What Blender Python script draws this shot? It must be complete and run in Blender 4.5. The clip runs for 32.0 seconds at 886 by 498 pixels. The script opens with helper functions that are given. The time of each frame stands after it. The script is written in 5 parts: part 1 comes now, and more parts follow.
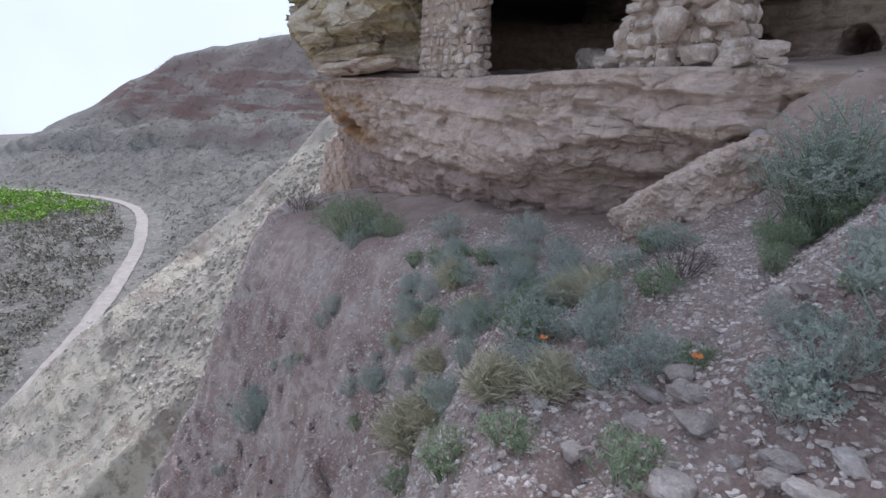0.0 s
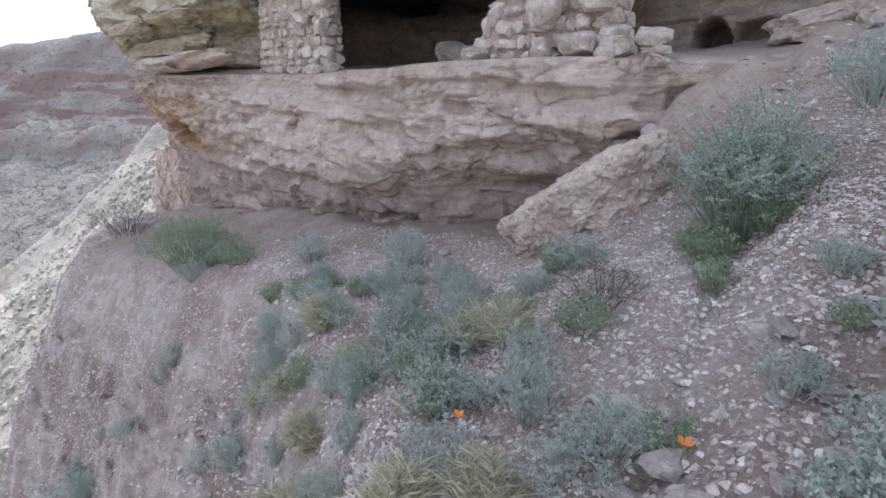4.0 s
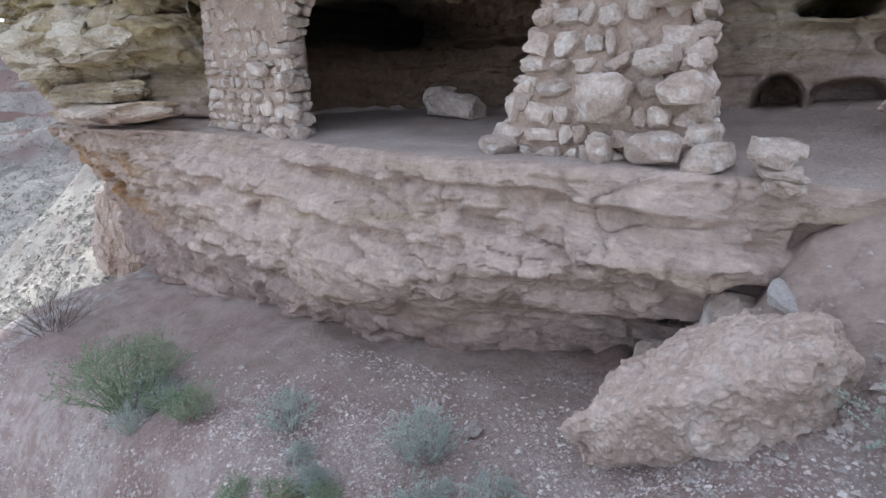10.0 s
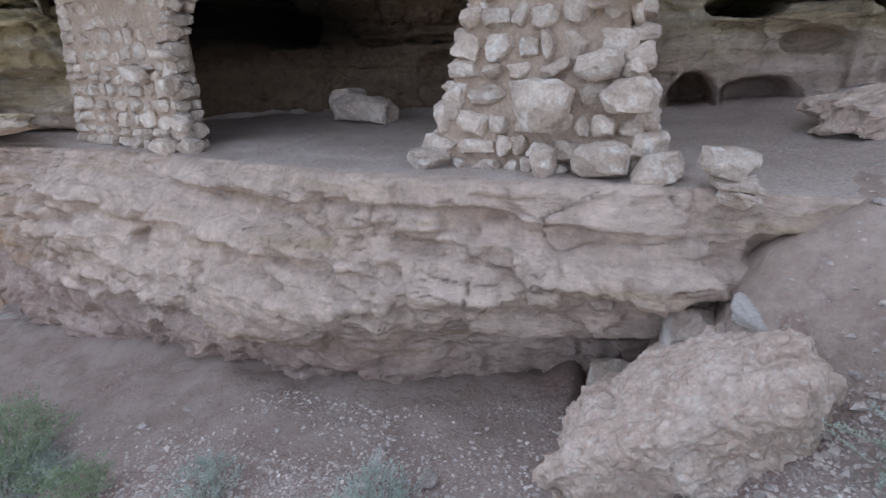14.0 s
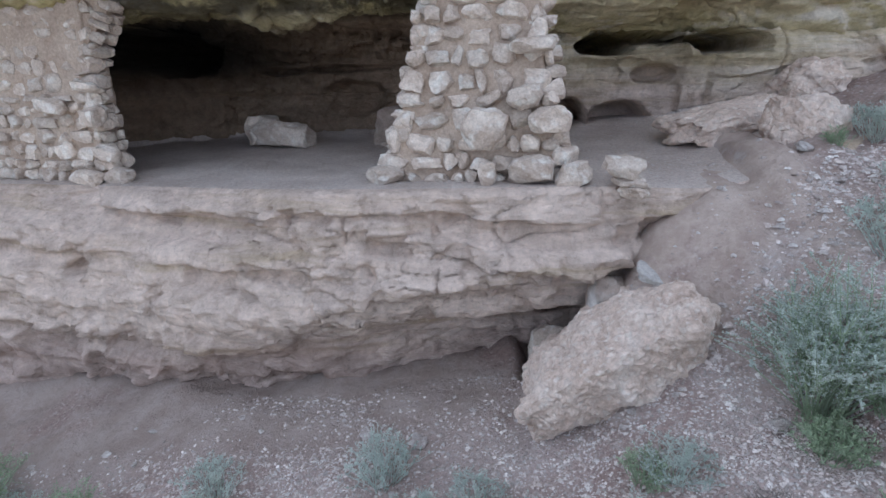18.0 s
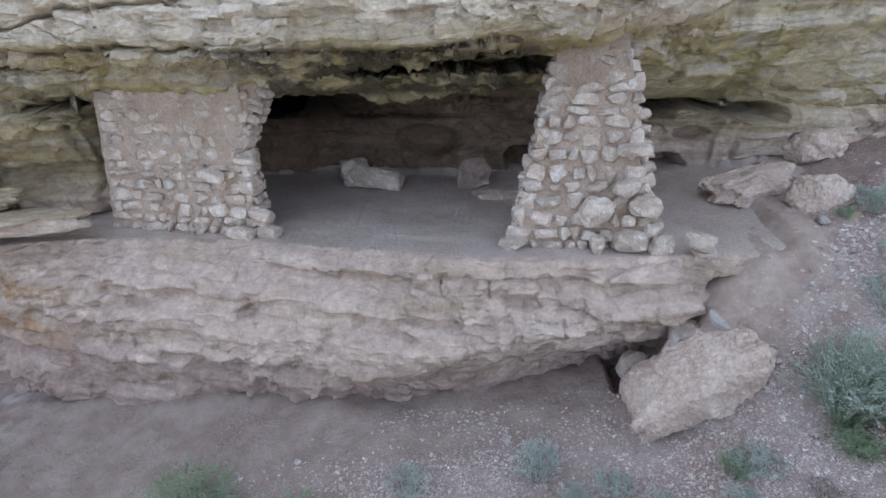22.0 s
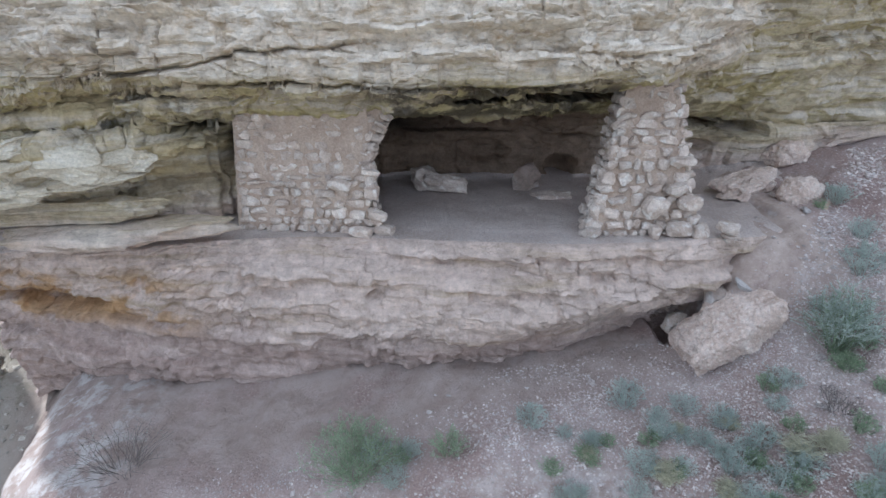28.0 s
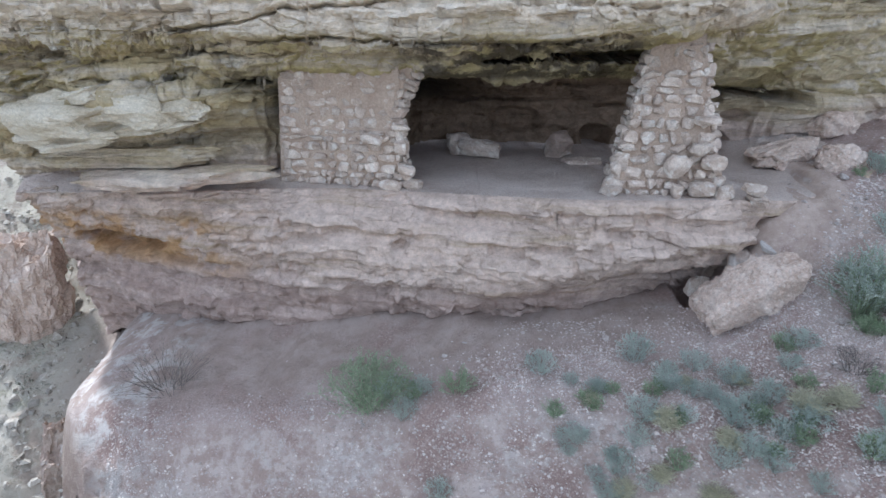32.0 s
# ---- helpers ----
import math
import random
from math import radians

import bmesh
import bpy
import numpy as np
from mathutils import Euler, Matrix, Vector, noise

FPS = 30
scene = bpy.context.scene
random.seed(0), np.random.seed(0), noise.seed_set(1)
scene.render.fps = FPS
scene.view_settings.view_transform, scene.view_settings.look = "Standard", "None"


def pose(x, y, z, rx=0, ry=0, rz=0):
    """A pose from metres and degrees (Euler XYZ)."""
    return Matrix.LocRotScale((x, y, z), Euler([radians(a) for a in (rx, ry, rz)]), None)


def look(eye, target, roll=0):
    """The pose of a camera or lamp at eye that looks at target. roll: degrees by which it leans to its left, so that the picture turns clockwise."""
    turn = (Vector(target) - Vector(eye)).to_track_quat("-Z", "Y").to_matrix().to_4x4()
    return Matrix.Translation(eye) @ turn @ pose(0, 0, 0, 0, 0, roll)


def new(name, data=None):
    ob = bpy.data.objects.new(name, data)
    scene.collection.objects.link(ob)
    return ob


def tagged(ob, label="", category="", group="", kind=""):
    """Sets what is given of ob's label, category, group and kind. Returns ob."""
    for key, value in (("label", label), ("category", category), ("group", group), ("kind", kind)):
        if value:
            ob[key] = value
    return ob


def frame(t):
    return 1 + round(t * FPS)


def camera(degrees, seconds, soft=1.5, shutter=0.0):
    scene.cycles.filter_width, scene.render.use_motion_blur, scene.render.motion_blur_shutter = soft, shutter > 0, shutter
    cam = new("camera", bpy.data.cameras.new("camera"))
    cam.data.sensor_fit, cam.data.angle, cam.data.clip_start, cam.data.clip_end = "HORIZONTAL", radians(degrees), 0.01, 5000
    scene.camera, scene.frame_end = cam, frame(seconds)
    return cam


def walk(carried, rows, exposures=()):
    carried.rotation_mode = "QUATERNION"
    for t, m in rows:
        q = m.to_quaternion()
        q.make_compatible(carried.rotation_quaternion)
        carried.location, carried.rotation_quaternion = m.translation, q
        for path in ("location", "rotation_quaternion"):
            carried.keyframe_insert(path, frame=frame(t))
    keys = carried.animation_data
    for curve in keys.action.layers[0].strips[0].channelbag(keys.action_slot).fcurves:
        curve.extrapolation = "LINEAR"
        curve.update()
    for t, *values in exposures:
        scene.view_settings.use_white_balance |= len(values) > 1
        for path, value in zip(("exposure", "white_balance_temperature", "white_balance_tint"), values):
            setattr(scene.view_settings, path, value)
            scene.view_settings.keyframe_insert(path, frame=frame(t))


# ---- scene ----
cam = camera(77.0, 32.0)
# seconds, place in metres, heading, tilt and lean in degrees
PATH = [
    (0.0, 4.999, -6.359, -0.086, 48.92, -17.53, -0.60),
    (0.5, 4.941, -6.328, -0.119, 46.03, -17.43, -0.87),
    (1.0, 4.881, -6.270, -0.171, 42.02, -17.30, -1.00),
    (1.5, 4.830, -6.213, -0.210, 39.67, -17.21, -0.78),
    (2.0, 4.768, -6.167, -0.223, 39.41, -17.46, -0.69),
    (2.5, 4.675, -6.101, -0.210, 37.20, -17.45, -0.30),
    (4.5, 4.149, -5.603, -0.096, 34.16, -17.45, -0.39),
    (5.0, 3.969, -5.437, 0.012, 34.49, -17.79, 0.06),
    (5.5, 3.801, -5.267, 0.128, 35.27, -17.83, 0.13),
    (6.0, 3.609, -5.036, 0.224, 35.85, -17.87, 0.35),
    (6.5, 3.453, -4.860, 0.326, 35.48, -18.08, 0.35),
    (7.0, 3.299, -4.760, 0.445, 35.09, -18.42, 0.53),
    (7.5, 3.195, -4.728, 0.548, 35.36, -18.60, 0.47),
    (8.0, 3.158, -4.717, 0.646, 36.26, -19.00, 0.56),
    (8.5, 3.157, -4.698, 0.689, 35.87, -19.03, 0.63),
    (9.0, 3.159, -4.685, 0.676, 34.65, -19.09, 0.63),
    (9.5, 3.129, -4.640, 0.649, 32.91, -19.01, 0.74),
    (10.0, 3.047, -4.554, 0.612, 30.77, -18.44, 0.86),
    (10.5, 2.948, -4.450, 0.587, 28.05, -18.43, 1.09),
    (11.0, 2.860, -4.385, 0.613, 27.58, -18.64, 1.21),
    (11.5, 2.759, -4.381, 0.667, 30.46, -19.01, 1.08),
    (12.0, 2.745, -4.363, 0.665, 30.15, -18.94, 0.87),
    (12.5, 2.788, -4.282, 0.673, 26.08, -18.85, 1.21),
    (13.0, 2.765, -4.272, 0.690, 24.93, -18.83, 1.32),
    (13.5, 2.734, -4.268, 0.705, 22.55, -19.24, 1.63),
    (14.0, 2.650, -4.250, 0.699, 20.25, -19.38, 1.47),
    (14.5, 2.563, -4.237, 0.661, 19.87, -19.27, 1.41),
    (16.5, 2.131, -4.640, 0.564, 14.06, -18.58, 0.72),
    (17.0, 2.071, -4.832, 0.509, 9.98, -17.18, 0.60),
    (17.5, 2.105, -4.958, 0.607, 6.82, -17.09, 1.08),
    (18.0, 2.109, -5.093, 0.812, 5.07, -17.79, 1.44),
    (18.5, 1.979, -5.253, 1.023, 5.02, -18.46, 1.36),
    (19.0, 1.901, -5.415, 1.183, 3.00, -19.33, 1.71),
    (19.5, 1.797, -5.574, 1.364, 0.98, -19.60, 2.24),
    (20.0, 1.545, -5.676, 1.585, 1.60, -20.34, 1.99),
    (20.5, 1.278, -5.774, 1.765, 3.16, -20.81, 1.40),
    (21.0, 1.068, -5.887, 1.901, 2.49, -21.35, 1.33),
    (21.5, 0.854, -5.971, 2.010, 1.01, -21.70, 1.27),
    (22.0, 0.616, -6.080, 2.130, 0.57, -22.13, 0.98),
    (22.5, 0.341, -6.164, 2.250, 0.19, -22.62, 0.56),
    (23.0, 0.106, -6.263, 2.324, -0.51, -22.85, 0.41),
    (23.5, -0.113, -6.344, 2.364, -2.20, -22.95, 0.47),
    (24.0, -0.350, -6.443, 2.421, -3.33, -23.10, 0.28),
    (24.5, -0.566, -6.569, 2.508, -3.66, -23.19, -0.02),
    (25.0, -0.797, -6.685, 2.625, -3.51, -23.68, -0.39),
    (25.5, -0.981, -6.825, 2.673, -3.67, -23.58, -0.46),
    (27.5, -1.702, -7.307, 2.739, -5.56, -23.09, -0.71),
    (28.0, -1.579, -7.425, 2.676, -7.44, -22.54, -0.29),
    (28.5, -1.564, -7.464, 2.673, -8.17, -22.34, -0.22),
    (29.0, -1.620, -7.460, 2.664, -7.66, -22.43, -0.36),
    (29.5, -1.598, -7.456, 2.630, -7.76, -22.51, -0.25),
    (30.0, -1.878, -7.455, 2.642, -5.02, -22.95, -0.66),
    (30.5, -2.124, -7.598, 2.611, -1.94, -23.48, -1.28),
    (31.0, -2.033, -7.794, 2.482, -0.80, -23.21, -1.36),
    (31.5, -1.603, -7.933, 2.306, -0.97, -22.84, -0.75),
    (32.0, -1.026, -8.054, 2.153, -0.20, -22.22, -0.04),
]
EXPOSURES = [(0.0, -0.2, 5650, 17), (1.0, -0.05, 5650, 18), (2.5, 0.16, 5650, 18), (4.5, 0.46, 5650, 16), (14.0, 0.45, 5600, 14), (17.0, 0.55, 5450, 12), (20.0, 0.53, 5440, 12), (25.0, 0.47, 5420, 11), (32.0, 0.47, 5400, 11)]
walk(cam, [(t, pose(x, y, z, 0, 0, h) @ pose(0, 0, 0, 90 + p) @ pose(0, 0, 0, 0, 0, -r)) for t, x, y, z, h, p, r in PATH], EXPOSURES)

# ---- light: a bright, thinly clouded sky; the sun stands behind the cliff ----
SUN = Vector((-0.62, 0.6, 0.85)).normalized()
world = bpy.data.worlds.new("sky")
scene.world = world
world.use_nodes = True
wt = world.node_tree
sky = wt.nodes.new("ShaderNodeTexSky")
sky.sky_type = "NISHITA"
sky.sun_disc = False
sky.sun_elevation = math.asin(SUN.z)
sky.sun_rotation = math.atan2(SUN.x, SUN.y)
sky.dust_density = 3.0
where = wt.nodes.new("ShaderNodeTexCoord")
lift = wt.nodes.new("ShaderNodeVectorMath")
lift.operation = "ADD"
lift.inputs[1].default_value = (0, 0, 0.14)
cloud = wt.nodes.new("ShaderNodeTexNoise")
cloud.inputs["Scale"].default_value = 2.2
cloud.inputs["Detail"].default_value = 6
cover = wt.nodes.new("ShaderNodeValToRGB")
cover.color_ramp.elements[0].position, cover.color_ramp.elements[0].color = 0.3, (0.3, 0.3, 0.3, 1)
cover.color_ramp.elements[1].position, cover.color_ramp.elements[1].color = 0.62, (1, 1, 1, 1)
veil = wt.nodes.new("ShaderNodeMixRGB")
veil.inputs[2].default_value = (8.3, 8.8, 9.3, 1)
ground_glow = wt.nodes["Background"]
wt.links.new(where.outputs["Generated"], lift.inputs[0])
wt.links.new(lift.outputs[0], sky.inputs[0])
wt.links.new(where.outputs["Generated"], cloud.inputs["Vector"])
wt.links.new(cloud.outputs["Fac"], cover.inputs[0])
wt.links.new(cover.outputs[0], veil.inputs[0])
wt.links.new(sky.outputs[0], veil.inputs[1])
wt.links.new(veil.outputs[0], ground_glow.inputs[0])
ground_glow.inputs[1].default_value = 0.13
sun = new("sun", bpy.data.lights.new("sun", "SUN"))
sun.data.energy, sun.data.angle, sun.data.color = 5.0, radians(4), (1.0, 0.95, 0.87)
sun.matrix_world = look(SUN * 60, (0, 0, 0))


# ---- materials ----
def material(name, colours, scale=3.0, detail=8.0, rough=0.9, bump=0.3, bump_scale=40.0, squash=(1, 1, 1), spread=(0.3, 0.7), fleck=None, fleck_scale=30.0, fleck_at=(0.6, 0.68), random_by=0.0, joined=False, thin=0.0):
    """A mineral or plant surface: colours along a noise, flecks of another colour, fine relief."""
    m = bpy.data.materials.new(name)
    m.use_nodes = True
    t = m.node_tree
    n, link = t.nodes, t.links.new
    shader = n["Principled BSDF"]
    shader.inputs["Roughness"].default_value = rough
    shader.inputs["Specular IOR Level"].default_value = 0.25
    geo = n.new("ShaderNodeNewGeometry")
    mapping = n.new("ShaderNodeMapping")
    mapping.inputs["Scale"].default_value = squash
    link(geo.outputs["Position"], mapping.inputs["Vector"])
    big = n.new("ShaderNodeTexNoise")
    big.inputs["Scale"].default_value, big.inputs["Detail"].default_value = scale, detail
    big.inputs["Roughness"].default_value = 0.62
    link(mapping.outputs[0], big.inputs["Vector"])
    tones = n.new("ShaderNodeValToRGB")
    ramp_ = tones.color_ramp
    steps = np.linspace(spread[0], spread[1], len(colours))
    ramp_.elements[0].position, ramp_.elements[0].color = steps[0], (*colours[0], 1)
    ramp_.elements[1].position, ramp_.elements[1].color = steps[-1], (*colours[-1], 1)
    for at, c in list(zip(steps, colours))[1:-1]:
        e = ramp_.elements.new(at)
        e.color = (*c, 1)
    link(big.outputs["Fac"], tones.inputs[0])
    out = tones.outputs[0]
    if fleck:
        grit = n.new("ShaderNodeTexNoise")
        grit.inputs["Scale"].default_value, grit.inputs["Detail"].default_value = fleck_scale, 3
        link(geo.outputs["Position"], grit.inputs["Vector"])
        cut = n.new("ShaderNodeMapRange")
        cut.inputs["From Min"].default_value, cut.inputs["From Max"].default_value = fleck_at
        link(grit.outputs["Fac"], cut.inputs["Value"])
        mix = n.new("ShaderNodeMixRGB")
        mix.inputs[2].default_value = (*fleck, 1)
        link(cut.outputs[0], mix.inputs[0])
        link(out, mix.inputs[1])
        out = mix.outputs[0]
    if random_by:
        vary = n.new("ShaderNodeHueSaturation")
        src = geo.outputs["Random Per Island"]
        if not joined:
            src = n.new("ShaderNodeObjectInfo").outputs["Random"]
        span = n.new("ShaderNodeMapRange")
        span.inputs["To Min"].default_value, span.inputs["To Max"].default_value = 1 - random_by, 1 + random_by
        link(src, span.inputs["Value"])
        link(span.outputs[0], vary.inputs["Value"])
        link(out, vary.inputs["Color"])
        out = vary.outputs[0]
    if bump > 0.25:
        grain = n.new("ShaderNodeTexNoise")
        grain.inputs["Scale"].default_value, grain.inputs["Detail"].default_value = bump_scale * 1.7, 6
        grain.inputs["Roughness"].default_value = 0.75
        link(geo.outputs["Position"], grain.inputs["Vector"])
        depth = n.new("ShaderNodeMapRange")
        depth.inputs["From Min"].default_value, depth.inputs["From Max"].default_value = 0.3, 0.66
        depth.inputs["To Min"].default_value, depth.inputs["To Max"].default_value = 0.8, 1.32
        link(grain.outputs["Fac"], depth.inputs["Value"])
        pitted = n.new("ShaderNodeHueSaturation")
        link(depth.outputs[0], pitted.inputs["Value"])
        link(out, pitted.inputs["Color"])
        out = pitted.outputs[0]
    link(out, shader.inputs["Base Color"])
    if bump:
        fine = n.new("ShaderNodeTexNoise")
        fine.inputs["Scale"].default_value, fine.inputs["Detail"].default_value = bump_scale, 8
        fine.inputs["Roughness"].default_value = 0.7
        link(geo.outputs["Position"], fine.inputs["Vector"])
        relief = n.new("ShaderNodeBump")
        relief.inputs["Strength"].default_value, relief.inputs["Distance"].default_value = bump, 0.04
        link(fine.outputs["Fac"], relief.inputs["Height"])
        link(relief.outputs[0], shader.inputs["Normal"])
    if thin:
        through_ = n.new("ShaderNodeBsdfTranslucent")
        link(out, through_.inputs["Color"])
        both = n.new("ShaderNodeMixShader")
        both.inputs[0].default_value = thin
        link(shader.outputs[0], both.inputs[1])
        link(through_.outputs[0], both.inputs[2])
        link(both.outputs[0], n["Material Output"].inputs["Surface"])
    return m



def rock_material():
    """Layered cliff rock: pink-tan mudstone below, cream and yellow-green beds above, pale lime crusts, old soot and
    coloured-in shade in the cave.
    """
    m = bpy.data.materials.new("cliff_rock")
    m.use_nodes = True
    t = m.node_tree
    n, link = t.nodes, t.links.new
    shader = n["Principled BSDF"]
    shader.inputs["Roughness"].default_value = 0.92
    shader.inputs["Specular IOR Level"].default_value = 0.2
    geo = n.new("ShaderNodeNewGeometry")
    split = n.new("ShaderNodeSeparateXYZ")
    link(geo.outputs["Position"], split.inputs[0])

    def noise_at(scale, squash=(1, 1, 1), detail=6.0, rough=0.6):
        mp = n.new("ShaderNodeMapping")
        mp.inputs["Scale"].default_value = squash
        link(geo.outputs["Position"], mp.inputs["Vector"])
        tx = n.new("ShaderNodeTexNoise")
        tx.inputs["Scale"].default_value, tx.inputs["Detail"].default_value, tx.inputs["Roughness"].default_value = scale, detail, rough
        link(mp.outputs[0], tx.inputs["Vector"])
        return tx.outputs["Fac"]

    def maths(op, a, b, c=None):
        k = n.new("ShaderNodeMath")
        k.operation = op
        for i, v in enumerate((a, b) if c is None else (a, b, c)):
            if isinstance(v, (int, float)):
                k.inputs[i].default_value = v
            else:
                link(v, k.inputs[i])
        return k.outputs[0]

    def between(v, a, b):
        k = n.new("ShaderNodeMapRange")
        k.interpolation_type = "SMOOTHSTEP"
        k.inputs["From Min"].default_value, k.inputs["From Max"].default_value = a, b
        link(v, k.inputs["Value"])
        return k.outputs[0]

    def mixed(f, a, b):
        k = n.new("ShaderNodeMixRGB")
        for i, v in enumerate((f, a, b)):
            if isinstance(v, tuple):
                k.inputs[i].default_value = (*v, 1)
            elif isinstance(v, float):
                k.inputs[i].default_value = v
            else:
                link(v, k.inputs[i])
        return k.outputs[0]

    def tones(v, *stops):
        k = n.new("ShaderNodeValToRGB")
        r = k.color_ramp
        for i, (at, c) in enumerate(stops):
            e = r.elements[i] if i < 2 else r.elements.new(at)
            e.position, e.color = at, (*c, 1)
        link(v, k.inputs[0])
        return k.outputs[0]

    wide = noise_at(0.7)
    beds = noise_at(1.0, (0.5, 0.5, 7.0), 7)
    mottle = noise_at(5.0, detail=9, rough=0.68)
    height = maths("ADD", split.outputs[2], maths("MULTIPLY", maths("SUBTRACT", wide, 0.5), 1.2))
    pink = tones(beds, (0.32, (0.42, 0.33, 0.24)), (0.68, (0.62, 0.51, 0.435)), (0.45, (0.53, 0.425, 0.355)))
    red = tones(beds, (0.3, (0.33, 0.24, 0.20)), (0.7, (0.49, 0.395, 0.345)))
    cream = tones(beds, (0.3, (0.33, 0.265, 0.175)), (0.7, (0.60, 0.54, 0.44)), (0.46, (0.45, 0.375, 0.25)), (0.56, (0.55, 0.48, 0.37)))
    colour = mixed(between(height, -1.75, -1.2), red, pink)
    upward = maths("ADD", height, maths("MULTIPLY", split.outputs[0], -0.07))
    colour = mixed(between(upward, 0.15, 0.75), colour, cream)
    green = mixed(between(wide, 0.42, 0.62), (0.44, 0.375, 0.19), (0.57, 0.50, 0.325))
    ceiling = between(maths("MULTIPLY", split_normal(n, link, geo), -1.0), 0.15, 0.7)
    colour = mixed(maths("MULTIPLY", ceiling, between(height, 0.7, 1.3)), colour, green)
    crust = maths("MULTIPLY", between(noise_at(1.6, (0.7, 0.7, 1.8), 9, 0.7), 0.55, 0.66), between(upward, -0.4, 1.2))
    colour = mixed(maths("MULTIPLY", crust, 0.75), colour, (0.66, 0.62, 0.54))
    top = between(height, 1.75, 2.25)
    colour = mixed(maths("MULTIPLY", maths("MULTIPLY", top, 0.85), between(split.outputs[0], 3.6, 2.7)), colour, tones(noise_at(3.0, (1, 1, 2.5), 10, 0.72), (0.32, (0.40, 0.295, 0.19)), (0.62, (0.74, 0.665, 0.56)), (0.44, (0.60, 0.505, 0.39))))
    ochre = maths("MULTIPLY", maths("MULTIPLY", between(split.outputs[2], 0.1, 0.6), between(split.outputs[2], 2.1, 1.7)), between(noise_at(1.2, (0.6, 0.6, 3.0), 6), 0.42, 0.58))
    colour = mixed(maths("MULTIPLY", ochre, maths("MULTIPLY", 0.6, between(split.outputs[0], -2.6, -3.6))), colour, (0.47, 0.38, 0.20))
    rust = maths("MULTIPLY", between(noise_at(0.9, (1, 1, 1.5), 5), 0.42, 0.54), maths("MULTIPLY", between(split.outputs[0], -3.6, -5.0), maths("MULTIPLY", between(split.outputs[2], -1.75, -1.4), between(split.outputs[2], -0.5, -0.8))))
    colour = mixed(maths("MULTIPLY", rust, 0.85), colour, (0.43, 0.255, 0.105))
    # inside the shelter the rock blends to dark brown with depth
    deep_brown = maths("MULTIPLY", between(maths("ADD", split.outputs[1], maths("MULTIPLY", mottle, 0.6)), 0.8, 1.7), between(split.outputs[0], 2.9, 2.0))
    colour = mixed(maths("MULTIPLY", deep_brown, between(split.outputs[0], -3.6, -3.0)), colour, mixed(beds, (0.165, 0.11, 0.075), (0.32, 0.24, 0.172)))
    # near-black deep inside: old soot, and the hollow's shade put into the colour
    soot_shade = maths("MULTIPLY", between(maths("ADD", split.outputs[1], maths("MULTIPLY", wide, 1.2)), 0.7, 1.8), between(split.outputs[2], 0.45, 1.0))
    colour = mixed(maths("MULTIPLY", soot_shade, maths("MULTIPLY", 0.97, between(split.outputs[0], 0.9, -1.5))), colour, (0.018, 0.016, 0.014))
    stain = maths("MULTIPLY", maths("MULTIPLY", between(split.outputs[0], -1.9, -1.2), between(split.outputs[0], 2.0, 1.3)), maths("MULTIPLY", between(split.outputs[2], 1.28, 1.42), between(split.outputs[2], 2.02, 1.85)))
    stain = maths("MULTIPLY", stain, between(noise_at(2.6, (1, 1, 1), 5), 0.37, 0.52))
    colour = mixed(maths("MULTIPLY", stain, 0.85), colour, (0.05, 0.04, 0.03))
    varnish = maths("MULTIPLY", between(noise_at(1.7, (0.8, 0.8, 5.0), 9, 0.7), 0.6, 0.68), between(split.outputs[2], 1.6, 2.0))
    colour = mixed(maths("MULTIPLY", varnish, 0.7), colour, (0.25, 0.19, 0.14))
    k = n.new("ShaderNodeMixRGB")
    k.blend_type = "MULTIPLY"
    k.inputs[0].default_value = 1.0
    link(colour, k.inputs[1])
    link(tones(mottle, (0.3, (0.66, 0.65, 0.64)), (0.7, (1.2, 1.19, 1.18))), k.inputs[2])
    k2 = n.new("ShaderNodeMixRGB")
    k2.blend_type = "MULTIPLY"
    k2.inputs[0].default_value = 1.0
    link(k.outputs[0], k2.inputs[1])
    link(tones(noise_at(26.0, detail=6, rough=0.75), (0.3, (0.78, 0.77, 0.76)), (0.68, (1.25, 1.25, 1.25)), (0.42, (1.08, 1.08, 1.08))), k2.inputs[2])
    link(k2.outputs[0], shader.inputs["Base Color"])
    fine = noise_at(16.0, (1, 1, 1.6), 12, 0.72)
    height_ = maths("ADD", maths("MULTIPLY", fine, 0.6), maths("MULTIPLY", noise_at(6.0, (1, 1, 2.2), 6, 0.6), 1.2))
    b = n.new("ShaderNodeBump")
    b.inputs["Strength"].default_value, b.inputs["Distance"].default_value = 1.0, 0.06
    link(height_, b.inputs["Height"])
    link(b.outputs[0], shader.inputs["Normal"])
    return m


def split_normal(n, link, geo):
    s = n.new("ShaderNodeSeparateXYZ")
    link(geo.outputs["Normal"], s.inputs[0])
    return s.outputs[2]


ROCK = rock_material()


